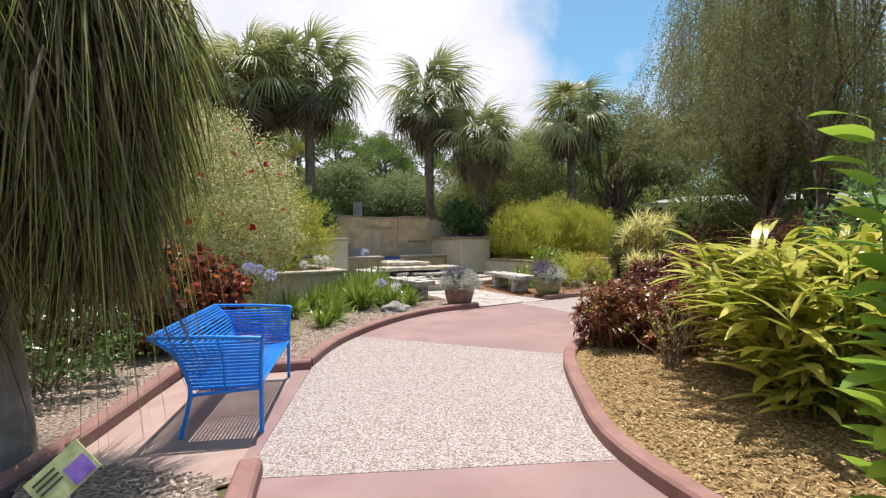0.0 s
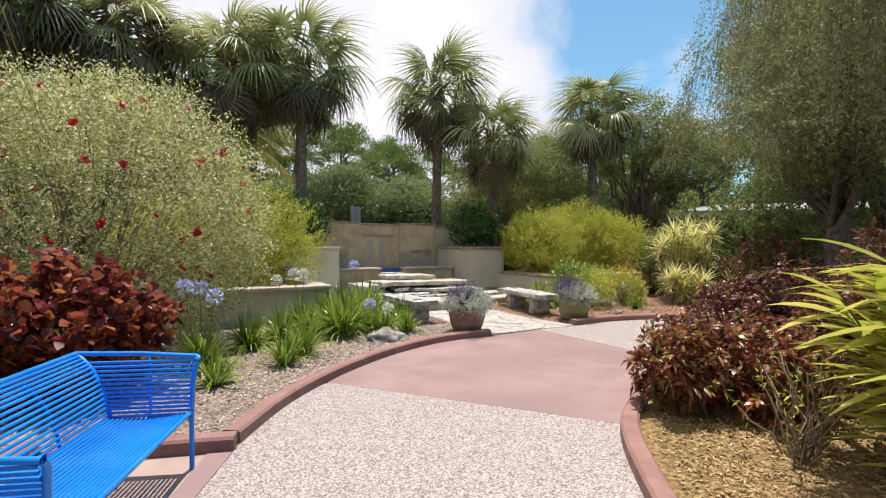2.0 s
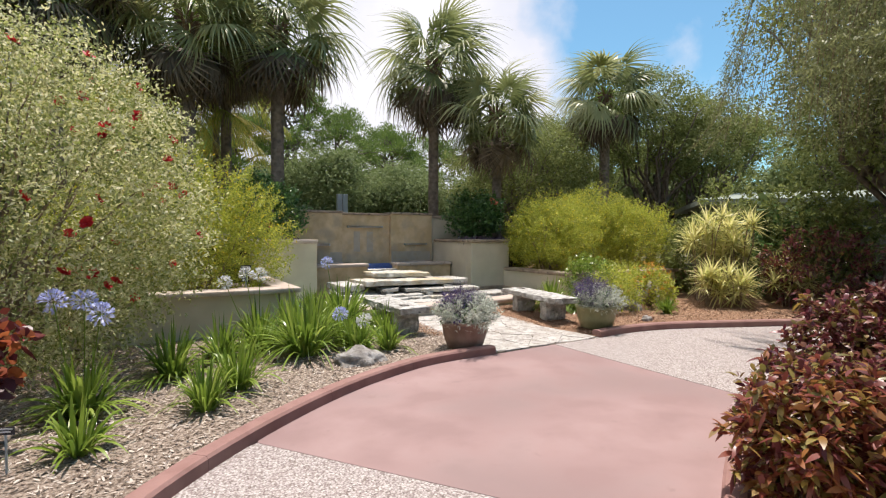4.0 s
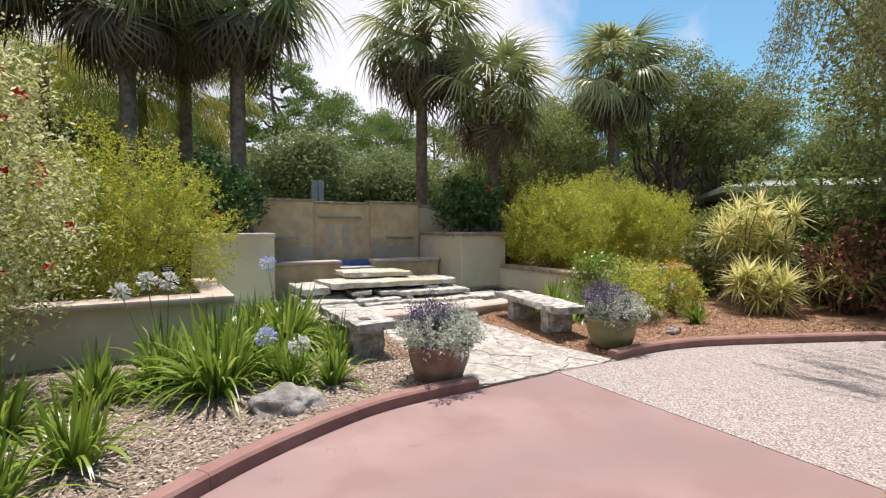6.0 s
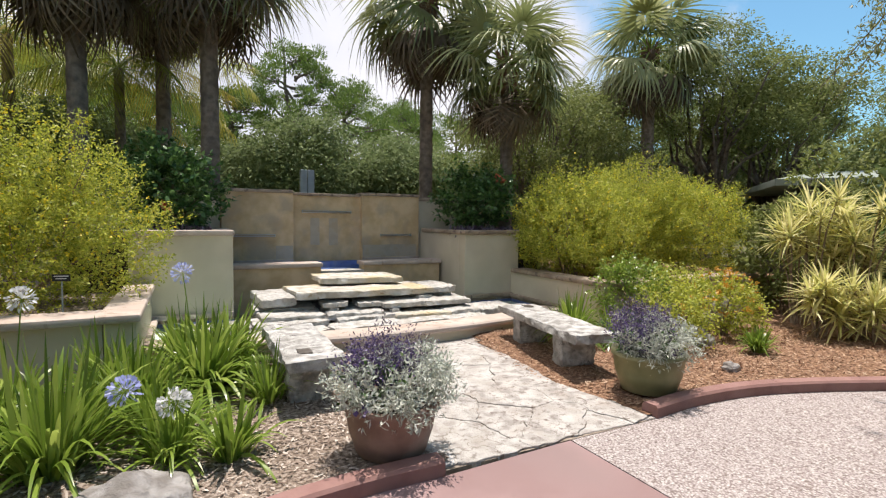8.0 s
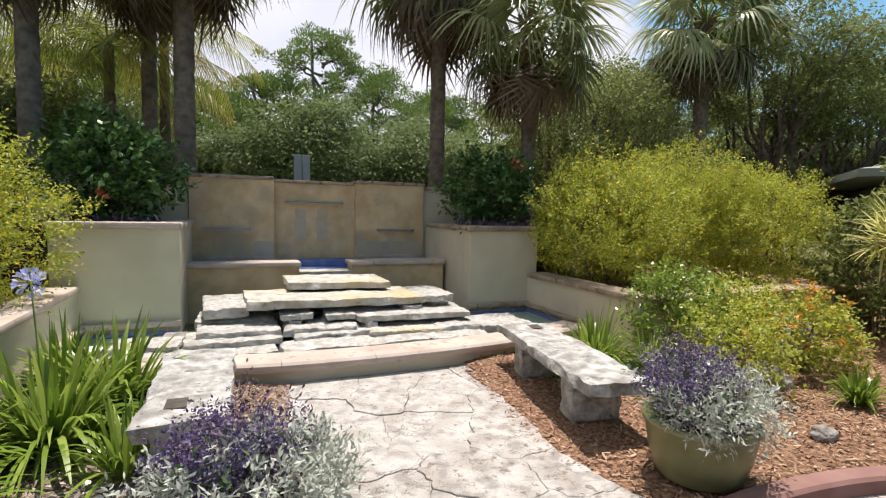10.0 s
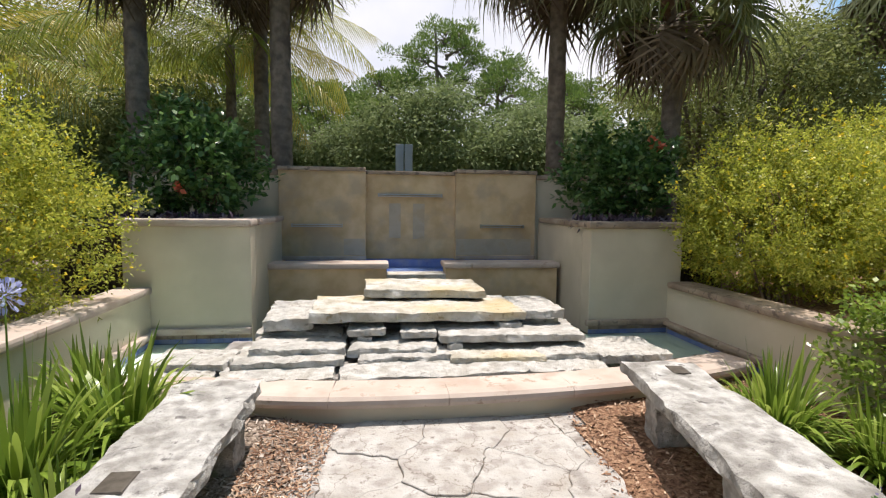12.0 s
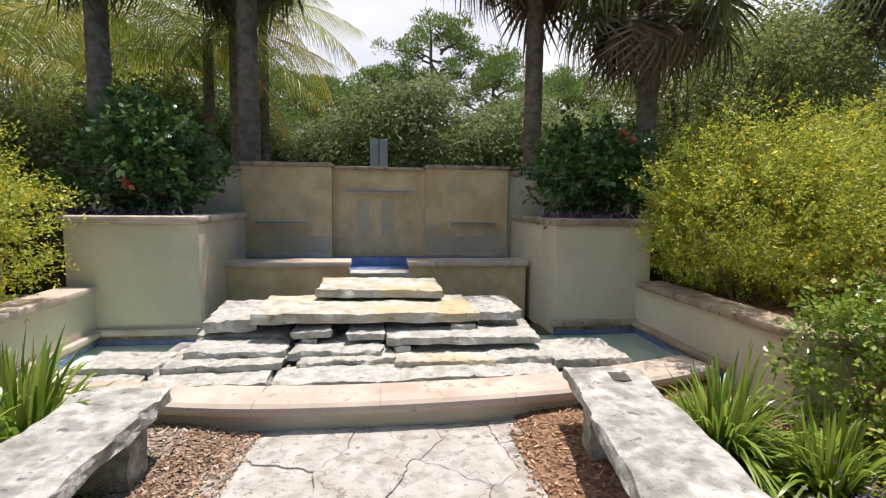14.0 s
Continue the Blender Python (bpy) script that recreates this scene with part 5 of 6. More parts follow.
ginger((4.95, 1.75, 0.03), 46, 1.32, 1)
ginger((5.5, 2.35, 0.03), 40, 1.25, 2)
ginger((5.75, 1.3, 0.03), 34, 1.6, 3)
ginger((6.2, 2.4, 0.03), 28, 1.4, 4)
ginger((3.2, 0.58, 0.03), 8, 1.95, 5, L_BROAD, (0.36, 0.15), 0.22, "tall broad-leaved green ginger plant")

# ---- palms ----
def fan_mesh(name, seed, mat, blades=36, r=0.82):
    """A folded fan whose blades part towards their hanging tips."""
    rr = np.random.default_rng(seed)
    a = np.linspace(-2.2, 2.2, blades)
    P = np.stack([0.75 + 0.16 * np.cos(a), 0.10 * np.sin(a), 0.02 * np.cos(a)], 1)
    D = np.stack([np.cos(a), np.sin(a) * 0.9, 0.34 - 0.20 * np.abs(a) + 0.10 * np.sin(np.arange(blades) * 2.6)], 1)
    n = rr.uniform(0.8, 1.12, blades)
    return leaves(name, P, unit(D), r * (1.0 - 0.12 * np.abs(a)) * n, 0.046, mat, (0.6, 1.0, 1.0, 0.65, 0.35, 0.05), 0.62 + 0.50 * rr.random(blades), 0.97)


def stalk_mesh(mat):
    return tubes("stalk", [limb((0, 0, 0), (0.80, 0, 0.0), 0.05, 5, 0.0)], 0.02, 0.012, mat, 5)


FANS = [fan_mesh("frond", s, L_PALM) for s in (1, 2, 3)]
FANS_DRY = [fan_mesh("dry_frond", s, L_PALM_DEAD, 26, 0.62) for s in (4, 5)]
STALK = stalk_mesh(L_STRAP)


def trunk_mesh(h, r0, r1, mat, lean=(0, 0), sides=14):
    bm = bmesh.new()
    rings = []
    n = max(8, int(h / 0.14))
    for i in range(n + 1):
        s = i / n
        r = (r0 + (r1 - r0) * s) * (1 + 0.05 * math.sin(i * 2.4) + (0.22 * (1 - s * 8) if s < 0.12 else 0))
        rings.append([bm.verts.new((lean[0] * s * s + r * math.cos(k * 6.2832 / sides) * (1 + 0.05 * noise.noise(Vector((k, i * 0.6, 0)))), lean[1] * s * s + r * math.sin(k * 6.2832 / sides), h * s)) for k in range(sides)])
    for a, b in zip(rings, rings[1:]):
        for k in range(sides):
            bm.faces.new((a[k], a[(k + 1) % sides], b[(k + 1) % sides], b[k]))
    bm.faces.new(rings[-1])
    return bm


def sabal(at, trunk, size, seed, lean=(0, 0), fronds=25, dry=14, low=2.15, dry_top=-0.55, label="sabal palm with a bare trunk and a full fan-leaved crown", r=0.17):
    t = thing("sabal_palm", label, "palm tree", "sabal palms", Matrix.Translation(at))
    part("trunk", trunk_mesh(trunk, r * 1.1, r * 0.92, PALM_BARK, lean), PALM_BARK, t, smooth=True)
    rr = np.random.default_rng(seed)
    k = 60
    p = np.stack([np.cos(np.arange(k) * 2.4), np.sin(np.arange(k) * 2.4), 0 * np.arange(k)], 1)
    P = np.array((lean[0], lean[1], trunk)) + p * r * 0.9 + np.stack([0 * p[:, 0], 0 * p[:, 0], np.linspace(-0.75, 0.1, k)], 1)
    part("leaf_base", leaves("leaf_base", P, unit(p * 0.5 + np.array((0, 0, 1.0))), 0.30, 0.10, BOOTS, (1.0, 0.9, 0.5), 0.0, 0.0), None, t, "brown leaf bases")["kind"] = "stuff"
    for i in range(fronds + dry):
        old = i >= fronds
        el = rr.uniform(-1.3, dry_top) if old else 1.30 - low * ((i + 0.5) / fronds) ** 0.85 + rr.normal() * 0.08
        az = i * 2.39996 + rr.normal() * 0.2
        f = part("dry_frond" if old else "frond", (FANS_DRY if old else FANS)[i % (2 if old else 3)], None, t)
        m = Matrix.Translation((lean[0], lean[1], trunk - (0.25 if old else 0.0))) @ Matrix.Rotation(az, 4, "Z") @ Matrix.Rotation(-el, 4, "Y") @ Matrix.Rotation(rr.normal() * 0.35, 4, "X") @ Matrix.Scale(size * rr.uniform(0.85, 1.1), 4)
        f.matrix_local = m
        s = part("frond_stalk", STALK, None, t)
        s.matrix_local = m


sabal((9.96, 16.8, -0.05), 6.9, 1.45, 1, r=0.155)
sabal((5.19, 16.65, -0.05), 7.0, 1.42, 2, r=0.165)
sabal((11.15, 15.1, 0.3), 4.8, 1.22, 3, r=0.14, low=2.1, dry=12)
sabal((19.1, 18.1, -0.05), 7.6, 1.7, 4, r=0.21)
sabal((3.1, 16.4, -0.05), 6.6, 1.25, 5, r=0.155, dry=26, low=2.0)
sabal((4.3, 19.4, -0.05), 7.3, 1.2, 6, r=0.15, dry=30, low=2.0)
sabal((0.6, 16.9, -0.05), 7.0, 1.3, 7, r=0.15, dry=60, fronds=22, dry_top=0.5, label="sabal palm hung with dark dry fronds")
sabal((-1.6, 16.2, -0.05), 7.2, 1.3, 8, r=0.15, dry=60, fronds=22, dry_top=0.5, label="sabal palm hung with dark dry fronds")


def feather_mesh(name, seed, mat, length=2.6):
    rr = np.random.default_rng(seed)
    n = 70
    s = np.repeat(np.linspace(0.12, 1, n // 2), 2)
    side = np.tile((1, -1), n // 2)
    x = length * s
    z = -1.25 * length * 0.45 * s ** 2.2
    P = np.stack([x, 0 * x, z], 1)
    D = np.stack([0.5 + 0 * x, side * 0.9, -0.25 - 0.5 * s + rr.normal(size=n) * 0.15], 1)
    return leaves(name, P, unit(D), 0.62 * np.sin(np.clip(s * 2.6 + 0.35, 0, 3.0)) + 0.12, 0.026, mat, (0.7, 1.0, 0.7, 0.08), 1.0, 0.8)


FEATHERS = [feather_mesh("frond", s, L_QUEEN) for s in (1, 2)]
RACHIS = tubes("rachis", [[(2.6 * s, 0, -1.25 * 2.6 * 0.45 * s ** 2.2) for s in np.linspace(0, 1, 9)]], 0.022, 0.005, L_STRAP, 5)


def queen_palm(at, trunk, size, seed):
    t = thing("queen_palm", "slender queen palm with drooping yellowing feather fronds", "palm tree", "queen palms", Matrix.Translation(at))
    part("trunk", trunk_mesh(trunk, 0.14, 0.11, PALM_BARK), PALM_BARK, t, smooth=True)
    rr = np.random.default_rng(seed)
    for i in range(17):
        el = 1.2 - 1.5 * (i + 0.5) / 17
        m = Matrix.Translation((0, 0, trunk)) @ Matrix.Rotation(i * 2.39996, 4, "Z") @ Matrix.Rotation(-el, 4, "Y") @ Matrix.Scale(size * rr.uniform(0.85, 1.1), 4)
        f = part("frond", FEATHERS[i % 2], None, t)
        f.matrix_local = m
        s = part("rachis", RACHIS, None, t)
        s.matrix_local = m


for i, (x, y, h, k) in enumerate([(1.2, 20.5, 5.8, 1.0), (3.3, 20.8, 5.4, 1.0), (4.31, 21.95, 6.6, 0.95), (-2.2, 20.5, 5.2, 1.1), (-1.0, 25, 5.0, 1.1)]):
    queen_palm((x, y, -0.05), h, k, 70 + i)


# ---- trees ----
def tree(name, label, at, trunk, crown, radii, clumps, per, leaf, mat, seed, bark=BARK, r=0.16, branches=14, droop=0.2, group="", clump=0.55, fork=0.55, category="tree", shape=LEAF_SHAPE, flat=0.5):
    """A tapered trunk with limbs to clumps of leaves that leave gaps between them."""
    t = thing(name, label, category, group, Matrix.Translation(at))
    rr = np.random.default_rng(seed)
    c = np.array((0, 0, crown))
    d = unit(rr.normal(size=(clumps, 3)) + np.array((0, 0, 0.15)))
    centres = c + d * np.array(radii) * (0.35 + 0.65 * rr.random(clumps) ** 0.6)[:, None] * (1 + 0.2 * lumps(d, 2.0, seed))[:, None]
    p = np.repeat(centres, per, 0)
    off = unit(RNG.normal(size=(len(p), 3))) * (RNG.random(len(p)) ** 0.5)[:, None] * clump
    off[:, 2] *= 0.6
    p = p + off
    n = len(p)
    ld = unit(off + scatter_dirs(n) * 0.5 * clump)
    part("crown", leaves("crown", p, ld, leaf[0] * RNG.uniform(0.6, 1.3, n), leaf[1] * RNG.uniform(0.7, 1.2, n), mat, shape, droop, flat), None, t)
    top = np.array((rr.normal() * 0.2, rr.normal() * 0.2, trunk))
    part("trunk", tubes("trunk", [limb((0, 0, -0.05), top, 0, 9, 0.04)], r, r * 0.7, bark, 10), None, t)
    pick = centres[rr.choice(clumps, min(branches, clumps), replace=False)]
    each("limb", [limb(top * (fork + (1 - fork) * rr.random()), q, 0.25, 8, 0.12) for q in pick], r * 0.42, r * 0.06, bark, t, 6)
    return t


# dense evergreen screen behind the wall
for i, x in enumerate(np.arange(-6, 27, 2.4)):
    tree("screen_tree", "dense grey-green evergreen in a screen behind the wall", (x + 0.5 * math.sin(i * 3), 22.5 + 1.2 * math.sin(i * 1.7), -0.05), 1.5, 2.6 + 0.3 * math.sin(i * 2.3), (2.0, 1.3, 1.95), 300, 74, (0.14, 0.062), L_HEDGE, 100 + i, branches=8, group="evergreen screen", clump=0.62, r=0.1)

for i in range(9):
    s = i / 8
    tree("screen_tree", "dense grey-green evergreen in a screen behind the house", (27 + 8 * s, 23 - 19 * s, -0.05), 1.4, 3.0 + 0.4 * math.sin(i * 2.3), (2.3, 2.3, 2.6), 120, 46, (0.27, 0.12), L_HEDGE, 120 + i, branches=6, group="evergreen screen", clump=0.8, r=0.12)

# oaks behind the palms on the right
for i, (x, y, h, rad, tr) in enumerate([(15.5, 19.5, 4.3, 2.9, 2.0), (18.5, 21.5, 4.8, 3.2, 2.2), (22.0, 17.9, 6.8, 2.9, 2.8), (26, 20, 5.5, 3.8, 2.4), (25, 25, 6.5, 4.2, 2.6), (24, 16.5, 5.6, 3.0, 2.4), (29, 13, 5.8, 3.4, 2.4), (28, 7, 5.5, 3.4, 2.4)]):
    tree("oak_tree", "broad live oak with a loose dark green crown", (x, y, -0.05), tr, h, (rad, rad, rad * 0.75), 190, 120, (0.12, 0.058), L_TREE, 130 + i, branches=20, group="live oaks", clump=0.58, r=0.22)

# trees far left
for i, (x, y, h, rad) in enumerate([(-6, 15, 5.0, 3.0), (-9, 19, 6, 3.6), (-5, 25, 6.5, 3.8), (-5.5, 10.5, 4.2, 2.6), (-7, 5, 4.5, 3.0)]):
    tree("oak_tree", "broad live oak with a loose dark green crown", (x, y, -0.05), 2.2, h, (rad, rad, rad * 0.8), 120, 70, (0.17, 0.08), L_TREE, 160 + i, branches=16, group="live oaks", clump=0.8, r=0.2)

# tall pines beyond the screen
def pine(at, h, seed, wide=3.0, label="tall slash pine with rounded needle clumps"):
    t = thing("pine_tree", label, "pine tree", "slash pines", Matrix.Translation(at))
    rr = np.random.default_rng(seed)
    n = 15
    a = np.arange(n) * 2.4 + rr.normal(size=n) * 0.3
    z = h * (0.52 + 0.44 * np.linspace(0, 1, n) ** 0.8)
    out = wide * (1.05 - 0.80 * np.linspace(0, 1, n) ** 1.5) * rr.uniform(0.55, 1.1, n)
    centres = np.stack([np.cos(a) * out, np.sin(a) * out, z + out * 0.22], 1)
    k = wide / 3
    sub = np.repeat(centres, 7, 0) + rr.normal(size=(n * 7, 3)) * np.array((0.62, 0.62, 0.30)) * k
    p = np.repeat(sub, 120, 0)
    off = unit(RNG.normal(size=(len(p), 3)) + np.array((0, 0, 0.35))) * (RNG.random(len(p)) ** 0.5)[:, None] * 0.55 * k
    off[:, 2] *= 0.7
    part("needles", leaves("needles", p + off, unit(off + np.array((0, 0, 0.25))), 0.20, 0.062, L_PINE, LEAF_SHAPE, 0.0, 0.4), None, t)
    part("trunk", tubes("trunk", [limb((0, 0, 0), (rr.normal() * 0.4, rr.normal() * 0.4, h), 0, 12, 0.03)], 0.24, 0.06, BARK, 8), None, t)
    each("limb", [limb((0, 0, q[2] - np.hypot(q[0], q[1]) * 0.45), q, 0.1, 7, 0.16) for q in centres], 0.10, 0.025, BARK, t)
    part("branchwork", tubes("branchwork", [limb(centres[i // 7] * np.array((0.6, 0.6, 1.0)) - np.array((0, 0, 0.3)), q, 0.05, 5, 0.12) for i, q in enumerate(sub) if i % 7 < 4], 0.04, 0.012, BARK, 4), None, t)["kind"] = "stuff"


for i, (x, y, h, w) in enumerate([(10.9, 38, 12.2, 3.0), (7.6, 39, 9.4, 2.6), (14.6, 39, 10.6, 3.2), (19.8, 42, 10.0, 3.4), (3.0, 40, 9.0, 3.0), (21, 44, 11, 3.2), (-1.5, 44, 12.0, 3.4), (-8, 42, 12.5, 3.6), (38, 40, 12.5, 3.6), (43, 36, 12.0, 3.4), (34, 45, 12.5, 3.4), (-14, 34, 12, 3.6), (48, 28, 12, 3.6), (27, 46, 11, 3.2), (0.0, 34, 9.0, 3.2), (-5.5, 32, 9.5, 3.4), (5.0, 43, 9.5, 3.2)]):
    pine((x, y, -0.05), h, 200 + i, w)

# far woods closing the view
n = 42000
a = RNG.uniform(-0.5 * np.pi, 1.5 * np.pi, n)
rad = 62 + RNG.normal(size=n) * 2.0
hh = RNG.random(n) ** 0.8 * (8.8 + 1.6 * np.sin(a * 11) + 1.0 * np.sin(a * 23 + 1))
p = np.stack([5 + np.cos(a) * rad, 8 + np.sin(a) * rad, hh], 1)
tagged(part("far_woods", leaves("far_woods", p, scatter_dirs(n, 0.3), 1.5, 0.8, L_TREE, LEAF_SHAPE, 0.1, 0.4)), "distant dark green woods all round", "woods", "", "stuff")


# ---- weeping trees ----
def weeping(label, at, trunk, hang_r, z_top, z_low, strands, per, leaf, mat, seed, lean, r=0.18, bark=GREY_BARK, gap=0.35, limbs=12, side=None):
    t = thing("weeping_tree", label, "tree", "weeping trees", Matrix.Translation(at))
    rr = np.random.default_rng(seed)
    a = rr.uniform(0, 6.28, strands) if side is None else rr.normal(size=strands) * side[1] + side[0]
    rad = hang_r * (gap + (1 - gap) * rr.random(strands) ** 0.7) * (1 + 0.15 * np.sin(a * 5 + seed))
    knot = rr.integers(0, max(8, strands // 14), strands)
    ka, kr = rr.normal(size=strands) * 0.05, rr.normal(size=strands) * 0.10
    a, rad = a[knot] + ka, rad[knot] * (1 + kr * 0.5)
    top = z_top * (1 - 0.45 * (rad / hang_r) ** 2) * rr.uniform(0.75, 1.05, strands)
    low = z_low + (top - z_low) * rr.random(strands) ** 1.6 * 0.8
    s = rr.random((strands, per))
    x = (np.cos(a) * rad)[:, None] * (1 + 0.12 * s) + rr.normal(size=(strands, per)) * 0.05
    y = (np.sin(a) * rad)[:, None] * (1 + 0.12 * s) + rr.normal(size=(strands, per)) * 0.05
    z = top[:, None] + (low - top)[:, None] * s
    p = np.stack([x, y, z], -1).reshape(-1, 3)
    n = len(p)
    d = unit(scatter_dirs(n) * 0.8 + np.array((0, 0, -0.6)))
    part("hanging_foliage", leaves("hanging", p, d, leaf[0] * rr.uniform(0.6, 1.3, n), leaf[1], mat, (), 0.1, 0.3), None, t)
    head = np.array((lean[0], lean[1], trunk))
    part("trunk", tubes("trunk", [limb((0, 0, -0.05), head, 0, 10, 0.03)], r, r * 0.75, bark, 12), None, t)
    pick = rr.choice(strands, limbs, replace=False)
    each("limb", [limb(head * rr.uniform(0.5, 1.0), (np.cos(a[k]) * rad[k], np.sin(a[k]) * rad[k], top[k]), 0.5, 9, 0.08) for k in pick], r * 0.36, 0.010, bark, t, 6)
    thin = rr.choice(strands, strands // 4, replace=False)
    part("hanging_twig", tubes("twigs", [[(np.cos(a[k]) * rad[k], np.sin(a[k]) * rad[k], top[k]), (np.cos(a[k]) * rad[k] * 1.12, np.sin(a[k]) * rad[k] * 1.12, low[k])] for k in thin], 0.006, 0.003, TWIG, 4), None, t)["kind"] = "stuff"


def ponytail(at, heads, label):
    t = thing("ponytail_palm", label, "ponytail palm", at=Matrix.Translation(at))
    part("trunk", tubes("trunk", [limb((0, 0, -0.05), (0.0, 0.0, 1.5), 0, 9, 0.02)], 0.26, 0.15, GREY_BARK, 14), None, t)
    for i, (x, y, z, n, dry) in enumerate(heads):
        part("branch", tubes("branch", [limb((0, 0, 1.35), (x, y, z), 0.05, 8, 0.04)], 0.10, 0.05, GREY_BARK, 8), None, t)
        n, dry = int(n * 1.1), int(dry * 3.0)
        d = scatter_dirs(n, 0.45)
        d[:, :2] *= 0.62
        L = RNG.uniform(0.6, 1.2, n)
        part("leaf_head", leaves("head", np.tile((x, y, z), (n, 1)) + d * 0.04, d, L, 0.015, L_STRAW, (0.9, 1.0, 0.9, 0.8, 0.6, 0.4, 0.05), 0.7 + 0.65 * RNG.random(n), 0.6), None, t, "fountain of long narrow green leaves")
        a = RNG.uniform(0, 6.283, dry)
        dd = unit(np.stack([np.cos(a) * 0.26, np.sin(a) * 0.26, -RNG.uniform(0.3, 1.1, dry)], 1))
        part("dry_skirt", leaves("skirt", np.tile((x, y, z), (dry, 1)) + RNG.normal(size=(dry, 3)) * np.array((0.13, 0.13, 0.28)), dd, RNG.uniform(0.4, 0.95, dry), 0.018, L_DRY_STRAND, (0.8, 1.0, 0.8, 0.5, 0.1), 0.35, 0.3), None, t, "hanging skirt of dry brown leaves")


ponytail((-0.82, 4.35, 0.0), [(0.62, -0.30, 2.25, 460, 420), (0.35, -0.45, 2.85, 460, 520), (0.05, 0.30, 2.6, 360, 420), (-0.2, -0.45, 2.2, 320, 520), (0.60, -0.40, 3.35, 460, 420), (0.1, -0.2, 3.7, 380, 420), (-0.1, -0.6, 3.1, 300, 520), (-0.3, 0.0, 2.8, 200, 520), (0.98, -0.25, 3.15, 420, 50), (0.85, -0.15, 2.55, 320, 40)], "ponytail palm with hanging green leaves and brown dry skirt")
weeping("large weeping willow-like tree with fine hanging leaves", (11.6, 4.5, 0.0), 3.6, 3.35, 9.8, 2.9, 2300, 96, (0.055, 0.015), L_WEEP, 5, (1.3, 0.4), 0.10, BARK, 0.12, 15)
weeping("weeping tree in deep shade by the path", (12.0, 0.6, 0.0), 3.2, 3.0, 9.0, 2.4, 1300, 80, (0.06, 0.018), L_WEEP, 6, (-0.2, 0.3), 0.24, BARK, 0.15, 20)
tree("oak_tree", "dark live oak with several leaning trunks", (15.3, 7.2, -0.05), 2.6, 5.7, (2.5, 2.3, 3.0), 330, 90, (0.12, 0.055), L_TREE, 181, branches=26, group="live oaks", clump=0.7, r=0.2)

tree("oak_tree", "dark live oak with several leaning trunks", (18.5, 7.4, -0.05), 2.4, 6.0, (2.8, 2.6, 2.7), 190, 80, (0.13, 0.06), L_TREE, 182, branches=26, group="live oaks", clump=0.5, r=0.2)

# ---- shaded planting on the right, banana and house ----
for i, (x, y, rx, ry, rz, m, lab) in enumerate([(9.6, 3.0, 1.1, 0.9, 1.0, L_DARK, "dark green shrub in shade"), (11.0, 4.3, 1.1, 0.8, 0.9, L_MAROON, "dark maroon-leaved shrub in shade"), (14.8, 8.3, 1.2, 0.9, 0.85, L_MAROON, "dark maroon-leaved shrub in shade"), (7.5, 1.5, 1.2, 1.2, 1.2, L_DARK, "dark green shrub in shade"), (16.0, 9.5, 1.3, 1.1, 1.0, L_DARK, "dark green shrub in shade"), (9.5, 0.5, 1.6, 1.5, 1.5, L_DARK, "dark green shrub in shade"), (14.6, 10.9, 1.0, 0.8, 1.1, L_TREE, "dark green shrub in shade"), (15.6, 8.6, 1.1, 0.9, 1.2, L_TREE, "dark green shrub in shade"), (17.5, 11.3, 1.3, 1.0, 1.25, L_TREE, "dark green shrub in shade"), (15.7, 10.6, 1.1, 0.9, 1.55, L_TREE, "tall dark green shrub in shade"), (16.3, 9.2, 1.2, 1.0, 1.6, L_TREE, "tall dark green shrub in shade"), (16.7, 7.8, 1.2, 1.0, 1.6, L_TREE, "tall dark green shrub in shade")]):
    bush("shade_shrub", lab, "shrub", (x, y, 0.0), (rx, ry, rz), 300, 14, (0.13, 0.055), m, 60.0 + i, group="shade shrubs")
bush("shade_shrub", "dark green shrub under the weeping tree", "shrub", (-0.75, 6.15, 0.03), (0.6, 0.5, 0.48), 300, 14, (0.06, 0.035), L_DARK, 70.0, group="shade shrubs")
bush("shade_shrub", "dark green shrub under the weeping tree", "shrub", (-2.1, 6.0, 0.03), (0.9, 0.8, 0.8), 320, 14, (0.07, 0.04), L_DARK, 71.0, group="shade shrubs")


def banana(at, h, seed):
    t = thing("banana_plant", "green banana plant with broad upright leaves", "plant", "banana plants", Matrix.Translation(at))
    part("stem", tubes("stem", [limb((0, 0, 0), (0.05, 0, h * 0.5), 0, 6, 0.02)], 0.09, 0.06, L_STRAP, 10), None, t)
    rr = np.random.default_rng(seed)
    for i in range(8):
        a = i * 2.4
        el = rr.uniform(0.5, 1.35)
        d = np.array([[math.cos(a) * math.cos(el), math.sin(a) * math.cos(el), math.sin(el)]])
        part("leaf", leaves("leaf", np.array([[0.05, 0, h * 0.48]]), d, h * 0.60, 0.36, L_BANANA, (0.15, 0.8, 1.0, 0.95, 0.7, 0.1), 0.45, 0.95, True), None, t)


for k, (x, y, h) in enumerate([(16.3, 9.9, 3.5), (16.9, 9.3, 3.3), (17.3, 10.4, 3.7), (15.7, 9.3, 2.6)]):
    banana((x, y, 0.0), h, k + 1)

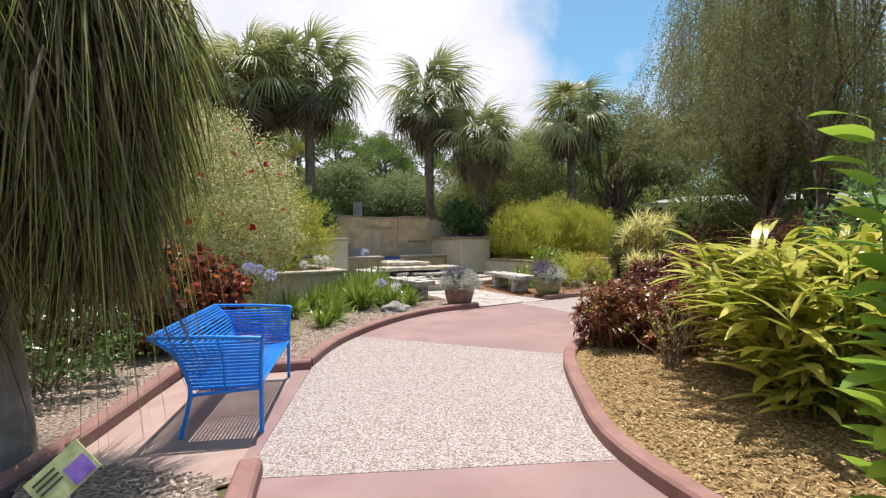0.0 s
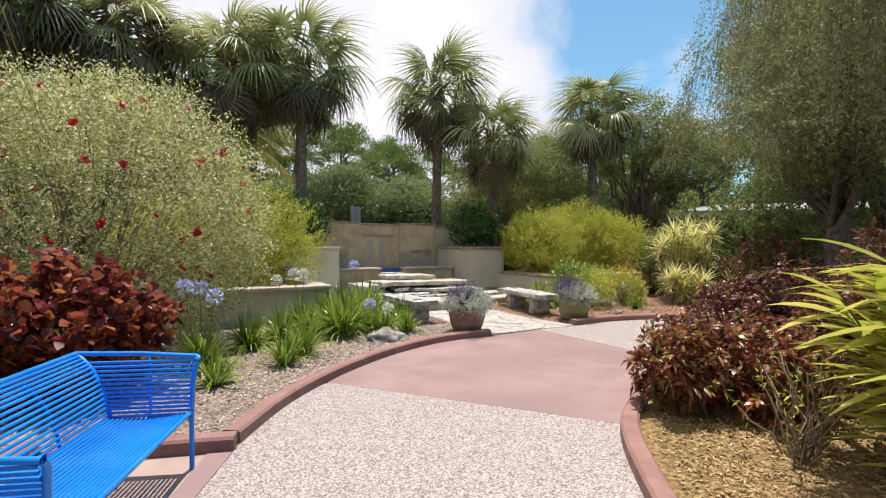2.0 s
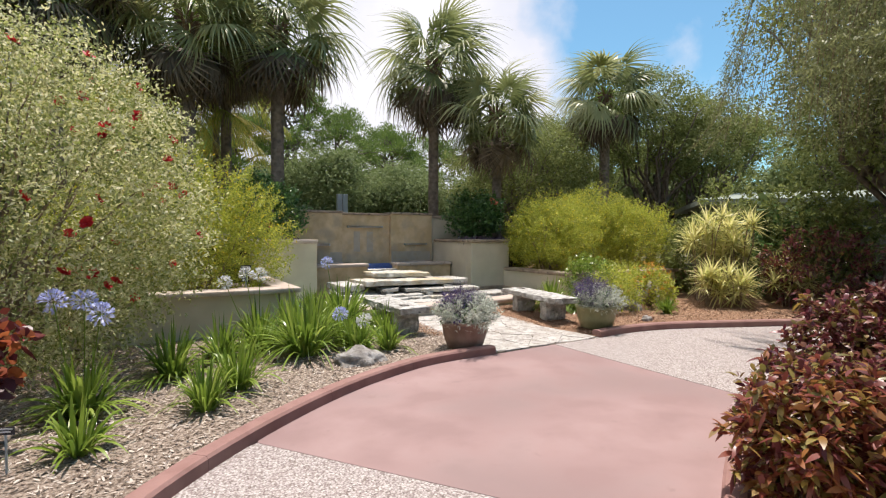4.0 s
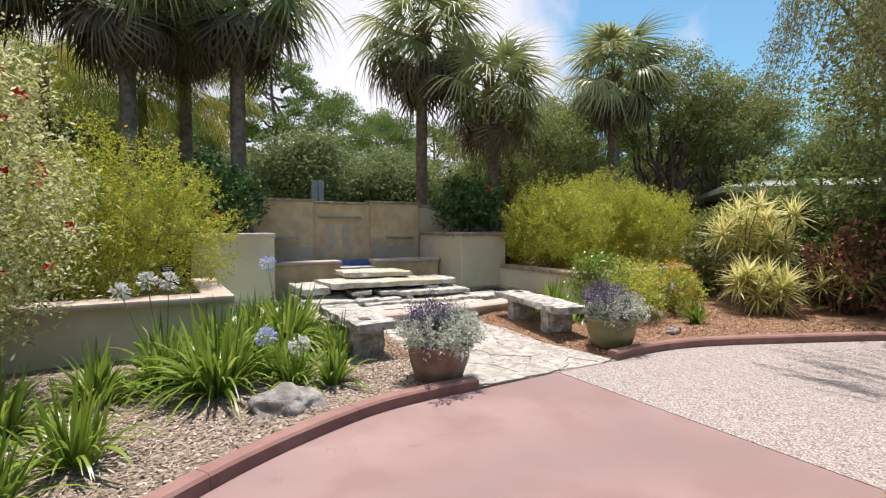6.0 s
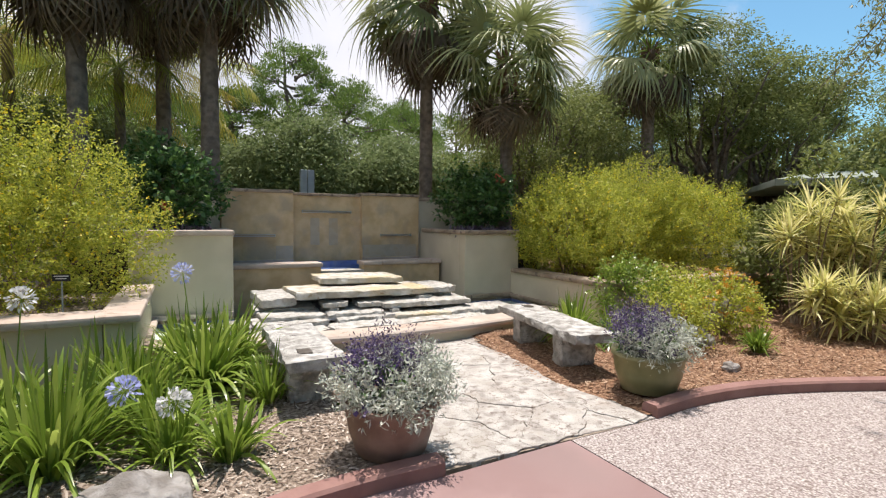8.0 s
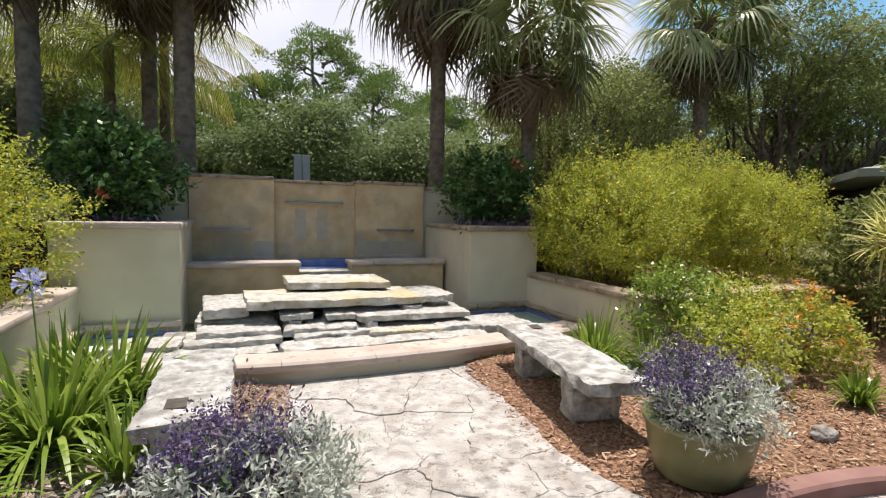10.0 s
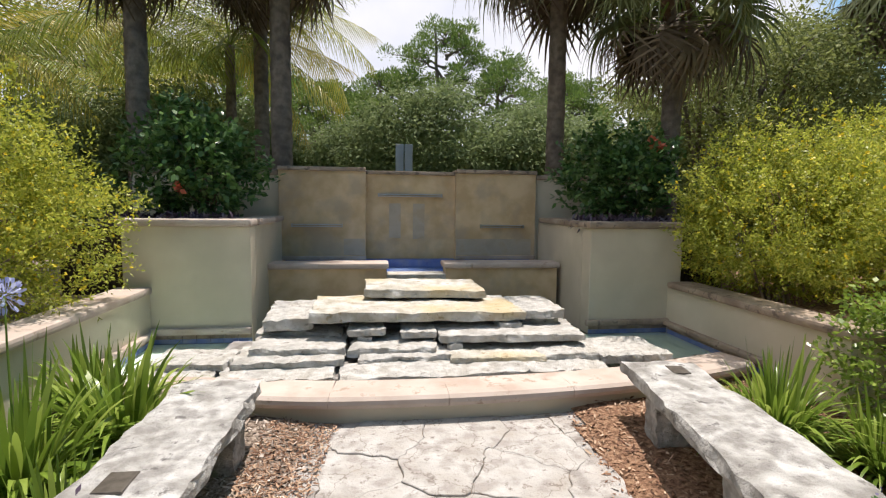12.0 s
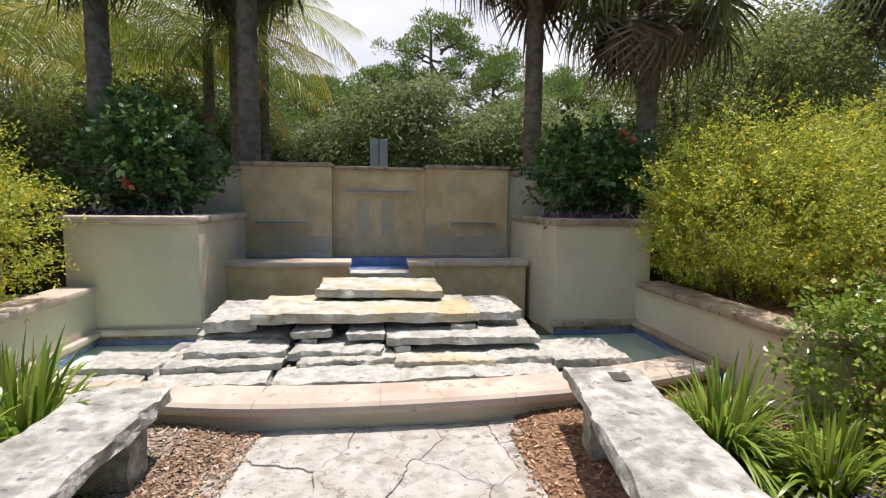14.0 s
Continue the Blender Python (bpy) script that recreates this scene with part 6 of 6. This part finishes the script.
house = thing("house", "low brown house with a pale grey-green metal roof", "house", at=Matrix.Translation((18.8, 13.6, 0)) @ Matrix.Rotation(radians(-50), 4, "Z"))
part("wall", boxed(1.0, 0.8, -0.05, 11, 7, 2.55), SHADE_WALL, house)
rf = bmesh.new()
box(rf, 0, 0, 2.66, 12, 8, 2.84, 0.01)
part("fascia", rf, ROOF, house)
rf = bmesh.new()
va = [rf.verts.new(c) for c in ((0, 0, 2.845), (12, 0, 2.845), (12, 8, 2.845), (0, 8, 2.845), (2, 4, 3.35), (10, 4, 3.35))]
for q in ((0, 1, 5, 4), (2, 3, 4, 5), (1, 2, 5), (3, 0, 4), (0, 3, 2, 1)):
    rf.faces.new([va[i] for i in q])
bmesh.ops.recalc_face_normals(rf, faces=rf.faces)
part("roof", rf, ROOF, house)
for x in (2.2, 5.0, 7.8):
    part("window", boxed(x, 0.77, 1.0, x + 1.1, 0.805, 2.1), DARK_PLATE, house)

# ---- small things ----
sign = thing("post_box", "grey metal utility box on a post behind the wall", "utility box", at=Matrix.Translation((7.27, 17.6, 0)))
part("post", boxed(-0.05, -0.05, -0.05, 0.05, 0.05, 2.1), GREY_METAL, sign)
part("panel", boxed(-0.16, -0.06, 2.1, -0.01, 0.06, 2.78, 0.01), GREY_METAL, sign)
part("panel", boxed(0.01, -0.06, 2.1, 0.16, 0.06, 2.78, 0.01), GREY_METAL, sign)


def plant_label(at, turn, w=0.16, h=0.07, post=0.45):
    t = thing("plant_label", "small black plant label with white lettering on a stake", "plant label", "plant labels", Matrix.Translation(at) @ Matrix.Rotation(turn, 4, "Z"))
    part("stake", boxed(-0.006, -0.004, 0, 0.006, 0.004, post), GREY_METAL, t)
    plate = part("plate", boxed(-w / 2, -0.010, post, w / 2, -0.005, post + h), LABEL_BLACK, t)
    for k, (u, v) in enumerate(((0.8, 0.66), (0.6, 0.30))):
        part("print_bar", boxed(-w * u / 2, -0.0125, post + h * v, w * u / 2, -0.0102, post + h * v + 0.010), LABEL_PRINT, plate)
    return t


plant_label((3.62, 11.85, 0.58), radians(-15), post=0.42)
plant_label((1.45, 7.25, 0.05), radians(-20), w=0.11, h=0.05, post=0.26)

big = thing("plant_sign", "colourful tilted plant sign of green and purple on a post", "sign", at=Matrix.Translation((-0.22, 2.25, 0.03)) @ Matrix.Rotation(radians(-5), 4, "Z"))
part("post", boxed(-0.012, 0.0, 0, 0.012, 0.02, 0.64), GREY_METAL, big)
face = part("panel", boxed(-0.17, -0.006, -0.11, 0.17, 0.006, 0.11), SIGN_FACE, big)
face.matrix_local = Matrix.Translation((0, -0.02, 0.66)) @ Matrix.Rotation(radians(-42), 4, "Y") @ Matrix.Rotation(radians(-25), 4, "X") @ Matrix.Scale(0.62, 4)
part("picture", boxed(0.02, -0.0095, -0.10, 0.15, -0.0065, 0.02), SIGN_PURPLE, face)
for k in range(3):
    part("print_bar", boxed(-0.14, -0.0095, 0.06 - 0.035 * k, 0.0, -0.0065, 0.072 - 0.035 * k), LABEL_BLACK, face)

# ---- loose chips ----
chips("bark_chips_left", [tuple(q + np.array((-0.13, 0.17))) for q in LEFT_KERB[::4]] + [(6.24, 8.66), (6.18, 9.6), (6.42, 11.6), (5.9, 11.8), (4.2, 11.2), (1.0, 10.0), (0.75, 6.35)], 30000, CHIP_GREY, "loose grey-brown bark chips on the bed", 0.038)
chips("bark_chips_bench", [(6.0, 9.7), (6.22, 9.7), (6.45, 11.58), (5.95, 11.68), (5.88, 10.0)], 3600, CHIP_RED, "loose reddish bark chips beside the stone bench", 0.030, 0.010)
chips("bark_chips_shade", [(-2.5, 2.2), (0.4, 6.4), (0.5, 9.0), (-3, 9.0)], 6000, CHIP_GREY, "loose bark chips in shade", 0.05)
chips("bark_chips_small", BED_SMALL, 2500, CHIP_GREY, "leaf litter and bark chips", 0.05)
chips("wood_chips_right", [(2.7, 0.3), (2.75, 1.5), (3.1, 2.4), (3.7, 3.2), (4.6, 4.2), (5.6, 4.7), (7.0, 4.5), (6.5, 0.3)], 42000, CHIP_GOLD, "loose golden wood chips on the bed", 0.036)
chips("bark_chips_far", [(8.3, 8.65), (9.5, 8.62), (11, 8.1), (13, 7.4), (13, 10), (10, 11.2), (9.9, 12.2), (8.22, 11.6), (7.95, 9.7)], 24000, CHIP_RED, "loose reddish bark chips on the bed", 0.04)
